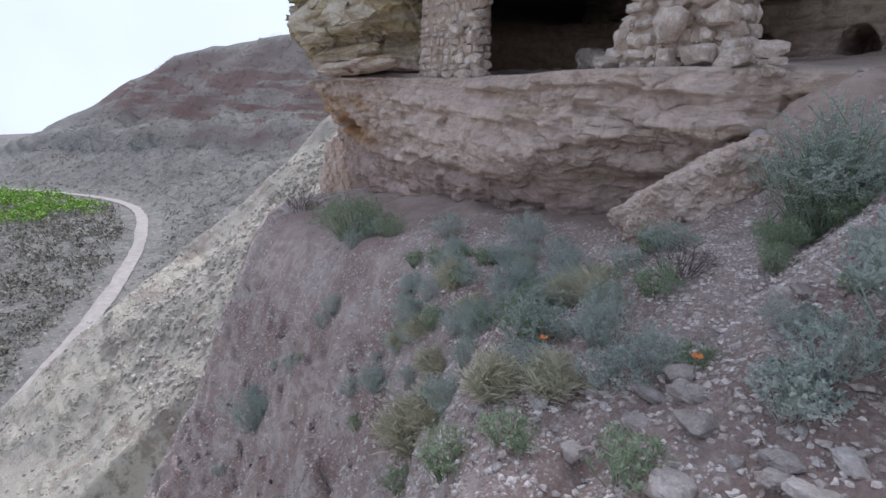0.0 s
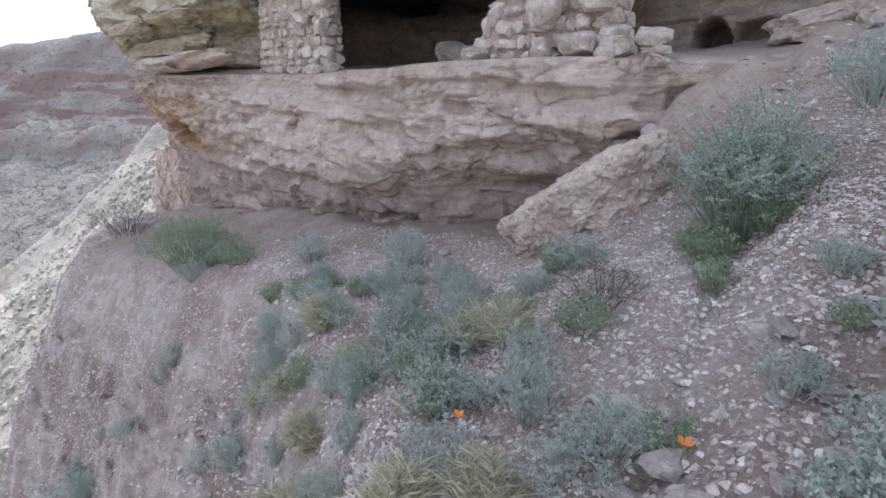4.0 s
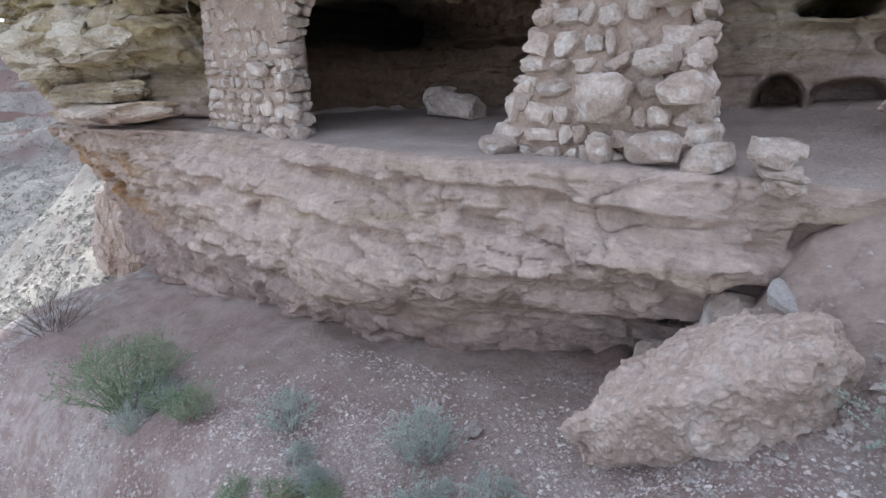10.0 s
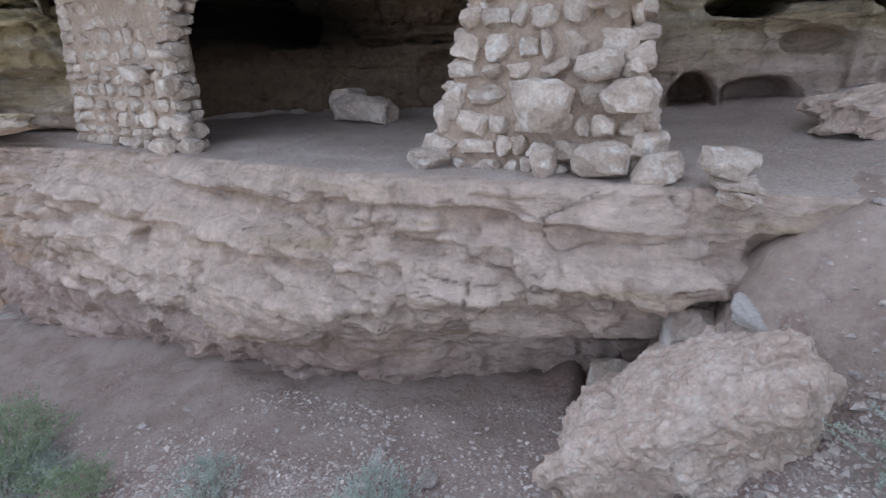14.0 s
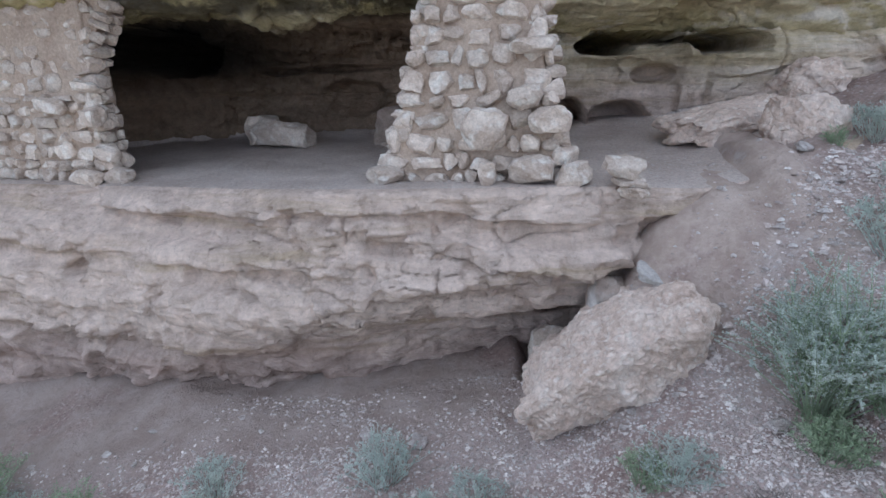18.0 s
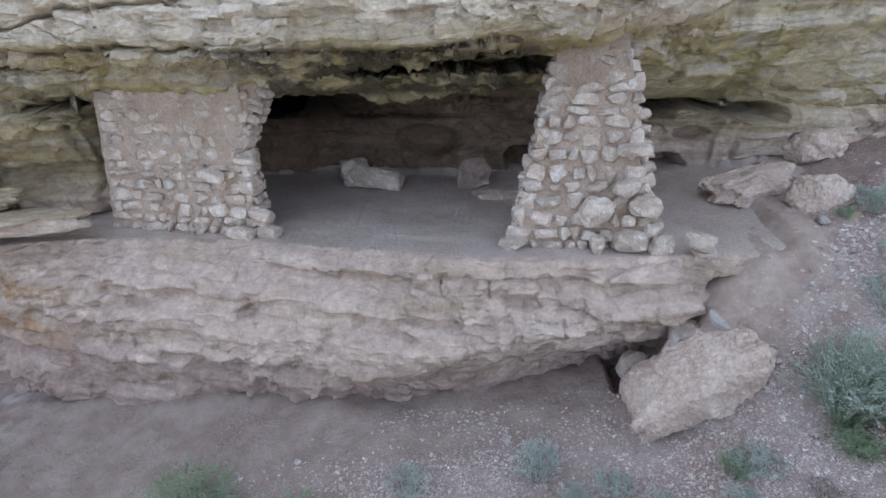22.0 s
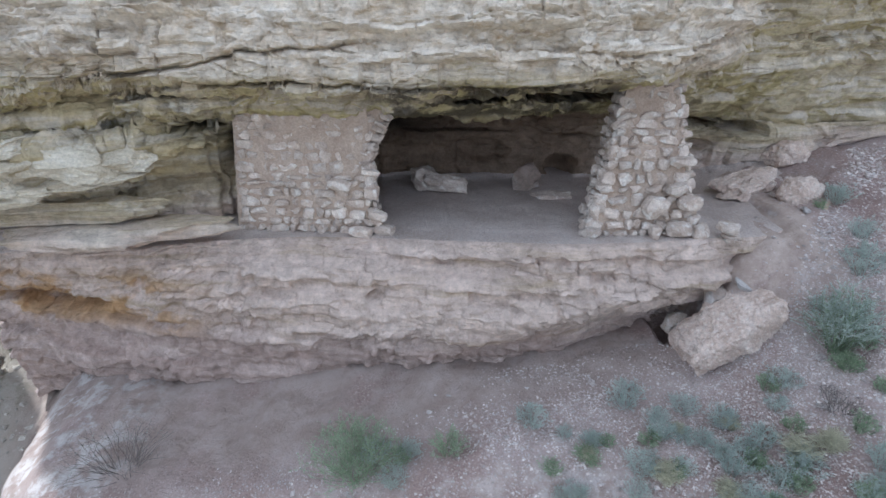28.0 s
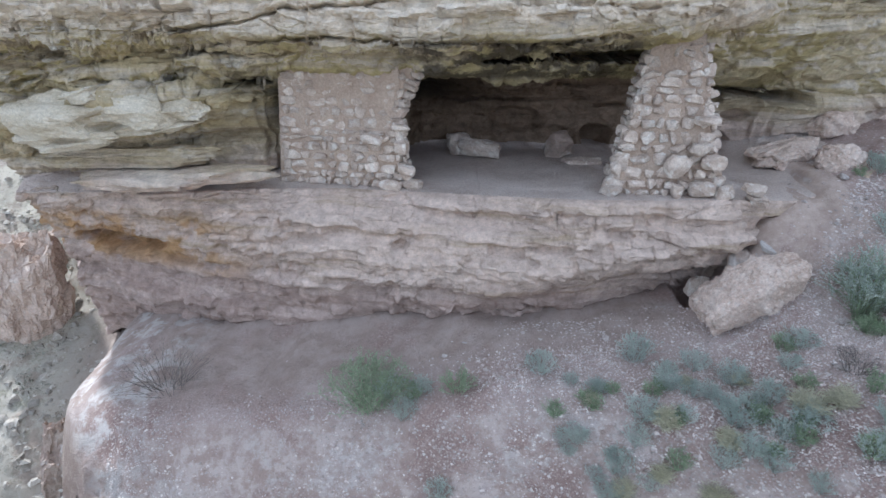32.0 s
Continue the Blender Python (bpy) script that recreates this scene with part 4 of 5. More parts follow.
def lay_stones(owner, seed, corners, course, width, thick, bare=None, skip=0.0):
    """Courses of stones over one face of a wall. corners: bottom left, bottom right, top left, top right, seen from outside."""
    r = random.Random(seed)
    bl, br, tl, tr = (Vector(c) for c in corners)
    high = ((tl - bl).length + (tr - br).length) / 2
    z = 0.0
    while z < high - 0.04:
        h = min(r.uniform(*course), high - z)
        a, b = bl.lerp(tl, (z + h / 2) / high), br.lerp(tr, (z + h / 2) / high)
        run = (b - a).length
        ax = (b - a).normalized()
        upv = ((tl + tr) - (bl + br)).normalized()
        out_ = ax.cross(upv).normalized()
        s = -r.uniform(0, 0.06)
        while s < run - 0.03:
            w = r.uniform(*width)
            if s + w > run + 0.05:
                w = max(0.07, run + 0.03 - s)
            u, v = (s + w / 2) / run, (z + h / 2) / high
            s += w
            show = bare(u, v, r) if bare else 1.0
            if show <= 0 or r.random() < skip:
                continue
            hh, w = h * r.uniform(0.62, 1.1), w * r.uniform(0.72, 1.02)
            place = a + ax * (u * run) + upv * r.uniform(-0.012, 0.012) + out_ * ((show - 1) * 0.045 - 0.25 * thick + r.uniform(-0.03, 0.02))
            basis = Matrix((ax, -out_, upv)).transposed().to_4x4()
            turn = Matrix.Rotation(r.gauss(0, 0.16), 4, "Y") @ Matrix.Rotation(r.gauss(0, 0.12), 4, "Z")
            me = r.choice(STONES if show > 0.5 or r.random() < 0.6 else MUDDY)
            flip = Matrix.Rotation(r.choice((0, math.pi)), 4, "Y")
            part("stone", me, owner, "", Matrix.Translation(place) @ basis @ turn @ flip @ Matrix.Diagonal((w * 1.0, thick, hh * 1.0, 1)))
        z += h


def mortar_mesh(name, corners, depth, grow=0.0):
    """The mud core of a wall: a rough slab behind the stones. corners as for lay_stones, depth goes inwards."""
    bl, br, tl, tr = (np.array(c, float) for c in corners)
    ax = (br - bl) / np.linalg.norm(br - bl)
    up_ = np.array([0, 0, 1.0])
    inn = np.cross(up_, ax)
    nu, nv = 60, 60
    rows_ = []
    for j in range(nv + 1):
        v = j / nv
        a, b = bl + (tl - bl) * v, br + (tr - br) * v
        ring = []
        for k in range(nu + 1):
            ring.append(a + (b - a) * k / nu)
        for k in range(1, 9):
            ring.append(b + inn * depth * k / 8)
        for k in range(1, nu + 1):
            ring.append(b + inn * depth + (a - b) * k / nu)
        for k in range(1, 9):
            ring.append(a + inn * depth * (1 - k / 8))
        rows_.append(ring)
    g = np.array(rows_)
    mid = g.mean(1, keepdims=True)
    d = g - mid
    d /= np.linalg.norm(d, axis=-1, keepdims=True)
    face = np.where(np.abs((g - mid) @ inn)[..., None] > depth * 0.49, np.sign((g - mid) @ inn)[..., None] * inn, d)
    bumpy = 0.022 * fbm(g[..., 0] * 3, g[..., 1] * 3, g[..., 2] * 3, 3) + 0.012 * fbm(g[..., 0] * 11, g[..., 1] * 11, g[..., 2] * 11, 3)
    return sheet(name, g + face * bumpy[..., None], MORTAR)


# left wall of the shelter
left_wall = tagged(new("masonry_wall"), "rubble stone wall set in pinkish mud mortar, plastered towards the top", "stone wall")
LW = [(-3.49, 0.41, -0.18), (-1.56, 0.0, -0.17), (-3.36, 0.43, 1.5), (-1.56, 0.12, 1.5)]
part("mortar", mortar_mesh("mortar", [(-3.53, 0.448, -0.2), (-1.66, 0.043, -0.2), (-3.40, 0.44, 1.62), (-1.62, 0.10, 1.62)], 0.26), left_wall, "pinkish mud mortar")


def wall_bare(u, v, r):
    """How far a stone stands out: bold low down and by the doorway, sunk under plaster above."""
    k = 1.32 - 1.05 * v + 0.75 * max(0, u - 0.72) - 0.35 * max(0, 0.3 - u)
    k += r.uniform(-0.12, 0.12)
    return 0.0 if k < 0.2 and r.random() < 0.2 else min(1.0, max(0.62, k + 0.2))


lay_stones(left_wall, 11, LW, (0.09, 0.17), (0.09, 0.31), 0.17, wall_bare)
lay_stones(left_wall, 12, [(-1.50, -0.02, -0.16), (-1.47, 0.24, -0.16), (-1.64, 0.02, 0.9), (-1.60, 0.26, 0.9)], (0.09, 0.17), (0.12, 0.24), 0.15, skip=0.1)
lay_stones(left_wall, 13, [(-1.62, 0.06, 0.9), (-1.57, 0.28, 0.9), (-1.30, 0.12, 1.5), (-1.25, 0.3, 1.5)], (0.08, 0.14), (0.12, 0.22), 0.17, lambda u, v, r: 0.8)
lay_stones(left_wall, 14, [(-3.42, 0.8, -0.2), (-3.51, 0.47, -0.2), (-3.30, 0.8, 1.5), (-3.38, 0.47, 1.5)], (0.11, 0.16), (0.14, 0.24), 0.10, lambda u, v, r: 0.45 if v < 0.5 else 0.0)
for sx, sy, sz, w, h in ((-1.60, -0.03, 0.47, 0.19, 0.19), (-1.52, -0.02, 0.13, 0.24, 0.14), (-1.44, -0.04, -0.08, 0.28, 0.16), (-1.60, -0.02, 0.74, 0.24, 0.10), (-1.78, -0.04, -0.09, 0.34, 0.14), (-2.02, 0.02, 0.58, 0.30, 0.14)):
    part("stone", STONES[int((sz + 1) * 30) % 14], left_wall, "", pose(sx, sy, sz, 0, 8, -14) @ Matrix.Diagonal((w, 0.2, h, 1)))

# tapering pillar between the two openings
pillar = tagged(new("masonry_pillar"), "tapering pillar of pale rubble stones and mud mortar", "stone pillar")
pillar.location.z = 0.055
part("mortar", mortar_mesh("mortar", [(1.30, -0.715, -0.12), (2.63, -0.915, -0.12), (1.735, -0.407, 2.0), (2.35, -0.467, 2.0)], 0.48), pillar, "pinkish mud mortar")
PF = [(1.22, -0.74, -0.09), (2.70, -0.94, -0.09), (1.72, -0.42, 1.86), (2.36, -0.48, 1.86)]
lay_stones(pillar, 21, PF, (0.09, 0.19), (0.10, 0.29), 0.2, lambda u, v, r: (0.0 if r.random() < 0.5 else 0.45) if v > 0.86 and u < 0.62 else 1.0)
lay_stones(pillar, 22, [(2.75, -0.92, -0.09), (2.68, -0.36, -0.09), (2.43, -0.46, 1.86), (2.40, 0.04, 1.86)], (0.11, 0.18), (0.14, 0.28), 0.2)
lay_stones(pillar, 23, [(1.34, -0.2, -0.09), (1.24, -0.72, -0.09), (1.76, 0.02, 1.86), (1.73, -0.40, 1.86)], (0.11, 0.17), (0.14, 0.28), 0.2)
part("stone", STONES[3], pillar, "large rounded grey stone", pose(2.05, -0.9, 0.33, 0, 20, -8) @ Matrix.Diagonal((0.29, 0.2, 0.31, 1)))
for sx, sy, sz, w, h in ((2.54, -0.9, 0.40, 0.30, 0.19), (2.42, -0.94, 0.05, 0.30, 0.19), (1.28, -0.76, -0.02, 0.28, 0.15), (2.42, -0.77, 0.92, 0.30, 0.11), (2.72, -0.95, 0.0, 0.26, 0.18), (2.36, -0.83, 0.55, 0.24, 0.17), (2.1, -0.92, 0.02, 0.14, 0.19)):
    part("stone", STONES[int(sx * 31) % 14], pillar, "", pose(sx, sy, sz, 0, -4, -8) @ Matrix.Diagonal((w, 0.26, h, 1)))

# ---- rocks in and in front of the shelter ----
def rock(name, seed, at, size, turn=(0, 0, 0), mat=None, label="", cuts=7, fine=0.03, rough=0.16, round_=0.3, group=""):
    me = block_mesh(name, seed, mat or BOULDER, cuts=cuts, round_=round_, rough=rough, fine=fine, size=size)
    ob = new(name, me)
    ob.matrix_basis = pose(*at, *turn)
    return tagged(ob, label, "rock", group)


boulder_me = block_mesh("boulder", 61, BOULDER, cuts=100, round_=0.22, rough=0.10, size=(1.36, 0.85, 0.64), skew=0.06, chips=3)
co = np.empty(len(boulder_me.vertices) * 3)
boulder_me.vertices.foreach_get("co", co)
co = co.reshape(-1, 3)
nrm = np.empty(len(co) * 3)
boulder_me.vertices.foreach_get("normal", nrm)
nrm = nrm.reshape(-1, 3)
knobs, clefts = cells(co[:, 0] * 9, co[:, 1] * 9, co[:, 2] * 9)
crumbs, slits = cells(co[:, 0] * 19, co[:, 1] * 19, co[:, 2] * 19)
co += nrm * (0.016 * knobs * ramp(clefts, 0, 0.3) + 0.010 * crumbs * ramp(slits, 0, 0.3) + 0.045 * fbm(co[:, 0] * 4, co[:, 1] * 4, co[:, 2] * 4, 3) + 0.018 * np.abs(vnoise(co[:, 0] * 12, co[:, 1] * 12, co[:, 2] * 12)) - 0.014 * np.abs(vnoise(co[:, 0] * 27, co[:, 1] * 27, co[:, 2] * 27)) + 0.008 * vnoise(co[:, 0] * 55, co[:, 1] * 55, co[:, 2] * 55))[:, None]
boulder_me.vertices.foreach_set("co", co.ravel())
boulder = tagged(new("boulder", boulder_me), "large pinkish conglomerate boulder leaning against the slope below the ledge", "rock")
boulder.matrix_basis = pose(3.0, -1.62, -1.12, 4, -33, -3)
rock("cap_stone", 42, (3.07, -1.08, 0.125), (0.25, 0.22, 0.14), (0, 5, 10), MASONRY, "pale squared stone on top of a small stack at the ledge", group="stacked ledge stones")
rock("stack_stone", 43, (3.10, -1.10, 0.03), (0.22, 0.2, 0.07), (0, -4, 0), MASONRY, "flat pale stone under the top stone of the stack", group="stacked ledge stones")
rock("stack_stone", 44, (3.13, -1.12, -0.05), (0.17, 0.2, 0.09), (0, 6, 20), MASONRY, "small flat stone at the foot of the stack", group="stacked ledge stones")
rock("fallen_block", 45, (-0.38, 1.55, 0.13), (0.74, 0.4, 0.27), (0, 4, -6), MASONRY, "pale broken block lying on the shelter floor")
rock("fallen_block", 55, (-0.68, 1.75, 0.15), (0.4, 0.4, 0.34), (0, 4, 30), MASONRY, "rounded pale block behind a broken block in the shelter")
rock("shelter_boulder", 46, (0.98, 1.45, 0.2), (0.4, 0.4, 0.42), (0, 5, 20), REDROCK, "rounded grey-brown block at the back of the shelter")
rock("floor_slab", 47, (1.25, 0.9, 0.05), (0.6, 0.3, 0.1), (0, -3, -8), MASONRY, "flat pale slab lying on the shelter floor")
rock("long_boulder", 48, (4.25, 0.32, 0.27), (0.95, 0.5, 0.34), (0, -14, 12), BOULDER, "long pale tan boulder on the sandy floor beside the pillar", cuts=26, fine=0.05)
rock("round_boulder", 49, (4.62, -0.28, 0.30), (0.52, 0.46, 0.48), (0, 8, 30), BOULDER, "tan-brown pitted boulder at the edge of the scree", cuts=26, fine=0.05)
rock("leaning_block", 50, (5.2, 0.9, 0.62), (0.56, 0.5, 0.4), (0, -10, 8), BOULDER, "pale tan block wedged under the roof of the shelter", cuts=26, fine=0.05)
rock("grey_slab", 51, (3.27, -1.38, -0.575), (0.28, 0.2, 0.05), (16, 14, -18), GREY, "tilted grey slab resting behind the big boulder", cuts=6, fine=0.02, rough=0.1, round_=0.06)
rock("brown_stone", 52, (2.96, -1.24, -0.76), (0.28, 0.24, 0.26), (0, 0, 15), REDROCK, "rounded brown stone wedged under the ledge")
rock("wedge_stone", 53, (2.57, -1.0, -1.27), (0.27, 0.22, 0.27), (0, 0, 12), MASONRY, "squarish stone under the overhang beside the big boulder", round_=0.1, rough=0.06)
for i, (x, y, z, w, d_, h, tilt, spin) in enumerate(((-4.6, 0.0, 0.02, 2.0, 0.62, 0.24, -5, -13), (-5.5, 0.0, -0.02, 1.9, 0.7, 0.26, -2, -8), (-5.7, 0.3, 0.27, 2.6, 0.6, 0.3, -3, -10))):
    rock("ledge_slab", 156 + i, (x, y, z), (w, d_, h), (0, tilt, spin), ROCK, "thin ragged pale slab of rock lying along the ledge", cuts=34, fine=0.03, rough=0.16, round_=0.3, group="ledge slabs")
lens = tagged(new("pale_lens"), "cream-white lumpy rock layer bulging from the cliff", "rock")
for i, (x, y, z, w, d_, h) in enumerate(((-6.35, -0.05, 0.93, 1.4, 0.75, 0.62), (-5.5, 0.06, 1.02, 1.2, 0.72, 0.58), (-4.85, 0.2, 0.97, 1.0, 0.62, 0.40), (-5.9, -0.02, 1.2, 0.8, 0.6, 0.26), (-6.2, -0.02, 0.62, 1.5, 0.6, 0.24), (-5.3, 0.1, 0.75, 1.3, 0.62, 0.2))):
    part("lump", block_mesh("lump", 570 + i, CREAM, cuts=26, round_=0.5, rough=0.2, fine=0.035, size=(w, d_, h)), lens, "", pose(x, y - 0.13, z, 0, -4, -10))

# red-brown rock standing below the corner of the bench
for seed_, at_, size_, turn_, mat_ in ((71, (-7.0, -0.9, -5.2), (0.9, 0.9, 2.4), (6, 8, 30), REDROCK), (73, (-9.85, 2.6, -3.1), (1.4, 1.3, 2.5), (-4, 5, 24), BOULDER)):
    rock("bank_outcrop", seed_, at_, size_, turn_, mat_, "weathered tan and red-brown rock outcrop on the bank below the bench", cuts=34, fine=0.07, rough=0.2, round_=0.3, group="bank outcrops")
part("mortar", mortar_mesh("mortar", [(-1.72, 0.1, 1.1), (-1.62, 0.1, 1.1), (-1.72, 0.16, 1.6), (-1.22, 0.2, 1.6)], 0.24), left_wall, "pinkish mud mortar")



# ---- plants ----
def tube(verts, faces, a, b, ra, rb):
    """A three-sided tapered twig from a to b."""
    d = (b - a).normalized()
    s = d.orthogonal().normalized()
    u = d.cross(s)
    k = len(verts)
    for c, rr in ((a, ra), (b, rb)):
        for n_ in range(3):
            w = 2 * math.pi * n_ / 3
            verts.append(c + s * math.cos(w) * rr + u * math.sin(w) * rr)
    for n_ in range(3):
        m_ = (n_ + 1) % 3
        faces.append((k + n_, k + m_, k + 3 + m_, k + 3 + n_))


def plant(seed, wide, high, stems, leaves, leaf, mat, stem_mat=None, blades=False, bend=0.35, name="foliage", broad=0.15):
    """Meshes of one plant: its stems, and its leaves set along them."""
    r = random.Random(seed)
    sv, sf, lv, lf = [], [], [], []
    tips = []
    for _ in range(stems):
        w, lean = r.uniform(0, 2 * math.pi), math.sqrt(r.random())
        foot = Vector((math.cos(w) * wide * 0.16 * r.random(), math.sin(w) * wide * 0.16 * r.random(), -0.03))
        tip = Vector((math.cos(w) * wide * 0.5 * lean, math.sin(w) * wide * 0.5 * lean, high * (1.05 - 0.55 * lean * lean) * r.uniform(0.6, 1.05)))
        mid = foot.lerp(tip, 0.5) + Vector((r.uniform(-1, 1), r.uniform(-1, 1), 0.6)) * wide * 0.09 * bend * 2
        t0 = 0.0012 if blades else 0.0022 + 0.0028 * high
        tube(sv, sf, foot, mid, t0, t0 * 0.7)
        tube(sv, sf, mid, tip, t0 * 0.7, t0 * 0.25)
        tips.append((foot, mid, tip))
        if not blades:
            for _k in range(2):
                q = mid.lerp(tip, r.uniform(0, 0.7))
                e = q + Vector((r.uniform(-1, 1), r.uniform(-1, 1), r.uniform(0.2, 1))).normalized() * high * r.uniform(0.15, 0.35)
                tube(sv, sf, q, e, t0 * 0.45, t0 * 0.2)
                tips.append((q, q.lerp(e, 0.5), e))
    for _ in range(leaves):
        foot, mid, tip = r.choice(tips)
        t = r.uniform(0.25, 1.0)
        p = foot.lerp(mid, t * 2) if t < 0.5 else mid.lerp(tip, t * 2 - 1)
        way = Vector((r.uniform(-1, 1), r.uniform(-1, 1), r.uniform(0.0, 1.8))).normalized()
        long_ = leaf * r.uniform(0.6, 1.4)
        side = way.orthogonal().normalized()
        side.rotate(Matrix.Rotation(r.uniform(0, 6.3), 3, way))
        half = long_ * (0.008 if blades else broad)
        k = len(lv)
        lv += [p, p + way * long_ * 0.5 + side * half, p + way * long_ + Vector((0, 0, -0.15 * long_)), p + way * long_ * 0.5 - side * half]
        lf += [(k, k + 1, k + 2), (k, k + 2, k + 3)]
    stem_me = mesh_of("branchwork", sv, sf, stem_mat or TWIG)
    leaf_me = mesh_of(name, lv, lf, mat) if leaves else None
    return stem_me, leaf_me


def bush(name, meshes, x, y, size=1.0, spin=0.0, label="", group="", category="shrub", sink=0.02):
    ob = tagged(new(name), label, category, group)
    ob.matrix_basis = pose(x, y, ground_z(x, y) - sink, 0, 0, spin) @ Matrix.Diagonal((size, size, size * (1.0 + 0.15 * math.cos(spin * 1.7)), 1))
    tagged(part("branchwork", meshes[0], ob), kind="stuff")
    if meshes[1]:
        tagged(part("foliage", meshes[1], ob), kind="stuff")
    return ob


BIG_SAGE = plant(1, 0.9, 0.98, 150, 23000, 0.021, SAGE, LEAF, bend=0.6, broad=0.17)
BROAD = plant(51, 0.75, 0.4, 70, 2600, 0.034, SAGE, SAGE, bend=0.7, broad=0.24)
MIX_BUSH = plant(2, 1.15, 0.48, 150, 5200, 0.021, LEAF, LEAF, bend=0.9)
DARK_BUSH = plant(3, 0.55, 0.33, 60, 2600, 0.021, LEAF, LEAF)
SAGES = [plant(10 + i, 0.55, 0.32 + 0.05 * (i % 2), 60, 2000, 0.022, SAGE, SAGE, bend=0.9, broad=0.17) for i in range(4)]
TUFTS = [plant(20 + i, 0.42, 0.34, 130, 1300, 0.13, STRAW, STRAW, True) for i in range(3)]
GREENS = [plant(30 + i, 0.3, 0.22, 40, 900, 0.022, LEAF, LEAF) for i in range(3)]
BARE = plant(40, 1.5, 0.72, 60, 200, 0.02, SAGE)
DEAD = plant(41, 0.7, 0.22, 60, 0, 0.02, TWIG, bend=0.9)

bush("sagebrush", BIG_SAGE, 3.98, -2.22, 1.0, 20, "tall grey-green sagebrush on the stony slope beside the boulder", "sagebrush")
bush("sagebrush", SAGES[0], 4.5, -1.75, 1.2, 70, "grey-green sagebrush at the foot of the scree", "sagebrush")
bush("green_bush", MIX_BUSH, -1.95, -2.12, 1.2, 0, "low spreading green and grey bush near the edge of the bench")
bush("green_bush", DARK_BUSH, -0.82, -2.22, 1.0, 40, "small dark green bush near the edge of the bench")
bush("green_bush", DARK_BUSH, 3.85, -2.5, 0.8, 80, "dark green bush at the foot of the tall sagebrush")
for x, y, k, w in ((4.8, -3.9, 0.95, 0), (4.55, -4.36, 0.5, 70), (5.02, -4.2, 0.7, 140)):
    bush("silver_herb", BROAD, x, y, k, w, "broad-leaved silvery blue-green herb on the stony slope", "silvery herbs", "plant")
bush("dry_bush", BARE, -4.95, -1.42, 1.0, 10, "nearly bare twiggy bush on the bench below the cliff")
bush("brushwood", DEAD, 3.45, -2.98, 1.0, 0, "tangle of dead grey branches lying on the slope", category="dead branches")
for i, (x, y, s) in enumerate(((0.22, -2.1, 0.9), (1.41, -2.08, 1.0), (1.68, -2.41, 0.7), (2.37, -2.62, 0.9), (3.13, -2.5, 0.9), (1.23, -2.98, 0.9), (0.54, -2.88, 0.7), (2.17, -3.18, 0.9), (0.88, -2.51, 0.5), (1.14, -3.13, 0.7), (5.07, -0.5, 1.0), (4.85, -1.25, 0.9),
                            (3.77, -4.23, 0.75), (3.28, -4.28, 0.7), (-2.65, -3.6, 2.1), (4.76, -3.95, 1.2), (4.95, -3.5, 1.0), (4.6, -4.21, 0.7), (4.35, -3.85, 0.55), (0.46, -2.95, 0.5), (0.48, -3.31, 0.5), (2.03, -2.35, 0.8), (4.44, -3.22, 0.5), (3.37, -3.68, 0.7), (1.63, -3.14, 0.6),
                            (-1.5, -2.35, 0.8), (-1.7, -2.0, 1.0), (-1.3, -2.1, 0.8), (2.75, -3.45, 0.9), (3.05, -3.95, 0.8), (2.3, -3.7, 0.8), (5.3, -2.6, 1.1), (5.05, -4.5, 1.0), (2.6, -3.0, 0.8), (1.85, -2.75, 0.7))):
    bush("small_sagebrush", SAGES[i % 4], x, y, s, 67 * i, "small grey-green sagebrush rooted in stony soil", "small sagebrush")
for i, (x, y, s) in enumerate(((1.92, -4.06, 1.2), (2.84, -3.28, 0.9), (3.55, -4.39, 0.7), (3.3, -4.54, 0.7), (1.83, -3.69, 0.8), (2.45, -4.2, 1.0), (3.1, -3.35, 0.7), (2.0, -3.4, 0.7))):
    bush("grass_tuft", TUFTS[i % 3], x, y, s, 80 * i, "tuft of straw-coloured dry grass", "dry grass tufts", "grass")
for i, (x, y, s) in enumerate(((3.37, -4.9, 1.1), (4.05, -3.98, 0.9), (3.97, -2.94, 0.9), (4.17, -4.75, 1.2), (3.47, -3.29, 1.1), (-1.55, -3.25, 0.8), (4.89, -4.3, 1.0), (3.63, -4.8, 1.0), (2.42, -3.19, 1.2), (2.6, -3.6, 1.1), (2.95, -3.0, 1.0), (2.15, -4.3, 1.1), (4.69, -0.67, 0.8), (3.86, -2.55, 1.2), (4.15, -2.45, 1.1), (-1.4, -2.15, 1.1), (4.5, -3.55, 0.7))):
    bush("green_herb", GREENS[i % 3], x, y, s, 50 * i, "small bright green herb between stones", "green herbs", "plant")
sow = random.Random(31)
for i in range(50):
    x = sow.uniform(0.2, 3.9)
    y = sow.uniform(-4.5, -2.35) if x > 2 else sow.uniform(-3.7, -2.3)
    if x > 3.3 and y > -3.2:
        continue
    kind_ = sow.random()
    if kind_ < 0.5:
        bush("small_sagebrush", SAGES[i % 4], x, y, sow.uniform(0.4, 0.8), 40 * i, "small grey-green sagebrush rooted in stony soil", "small sagebrush")
    elif kind_ < 0.68:
        bush("grass_tuft", TUFTS[i % 3], x, y, sow.uniform(0.4, 0.8), 40 * i, "tuft of straw-coloured dry grass", "dry grass tufts", "grass")
    else:
        bush("green_herb", GREENS[i % 3], x, y, sow.uniform(0.7, 1.3), 40 * i, "small bright green herb between stones", "green herbs", "plant")
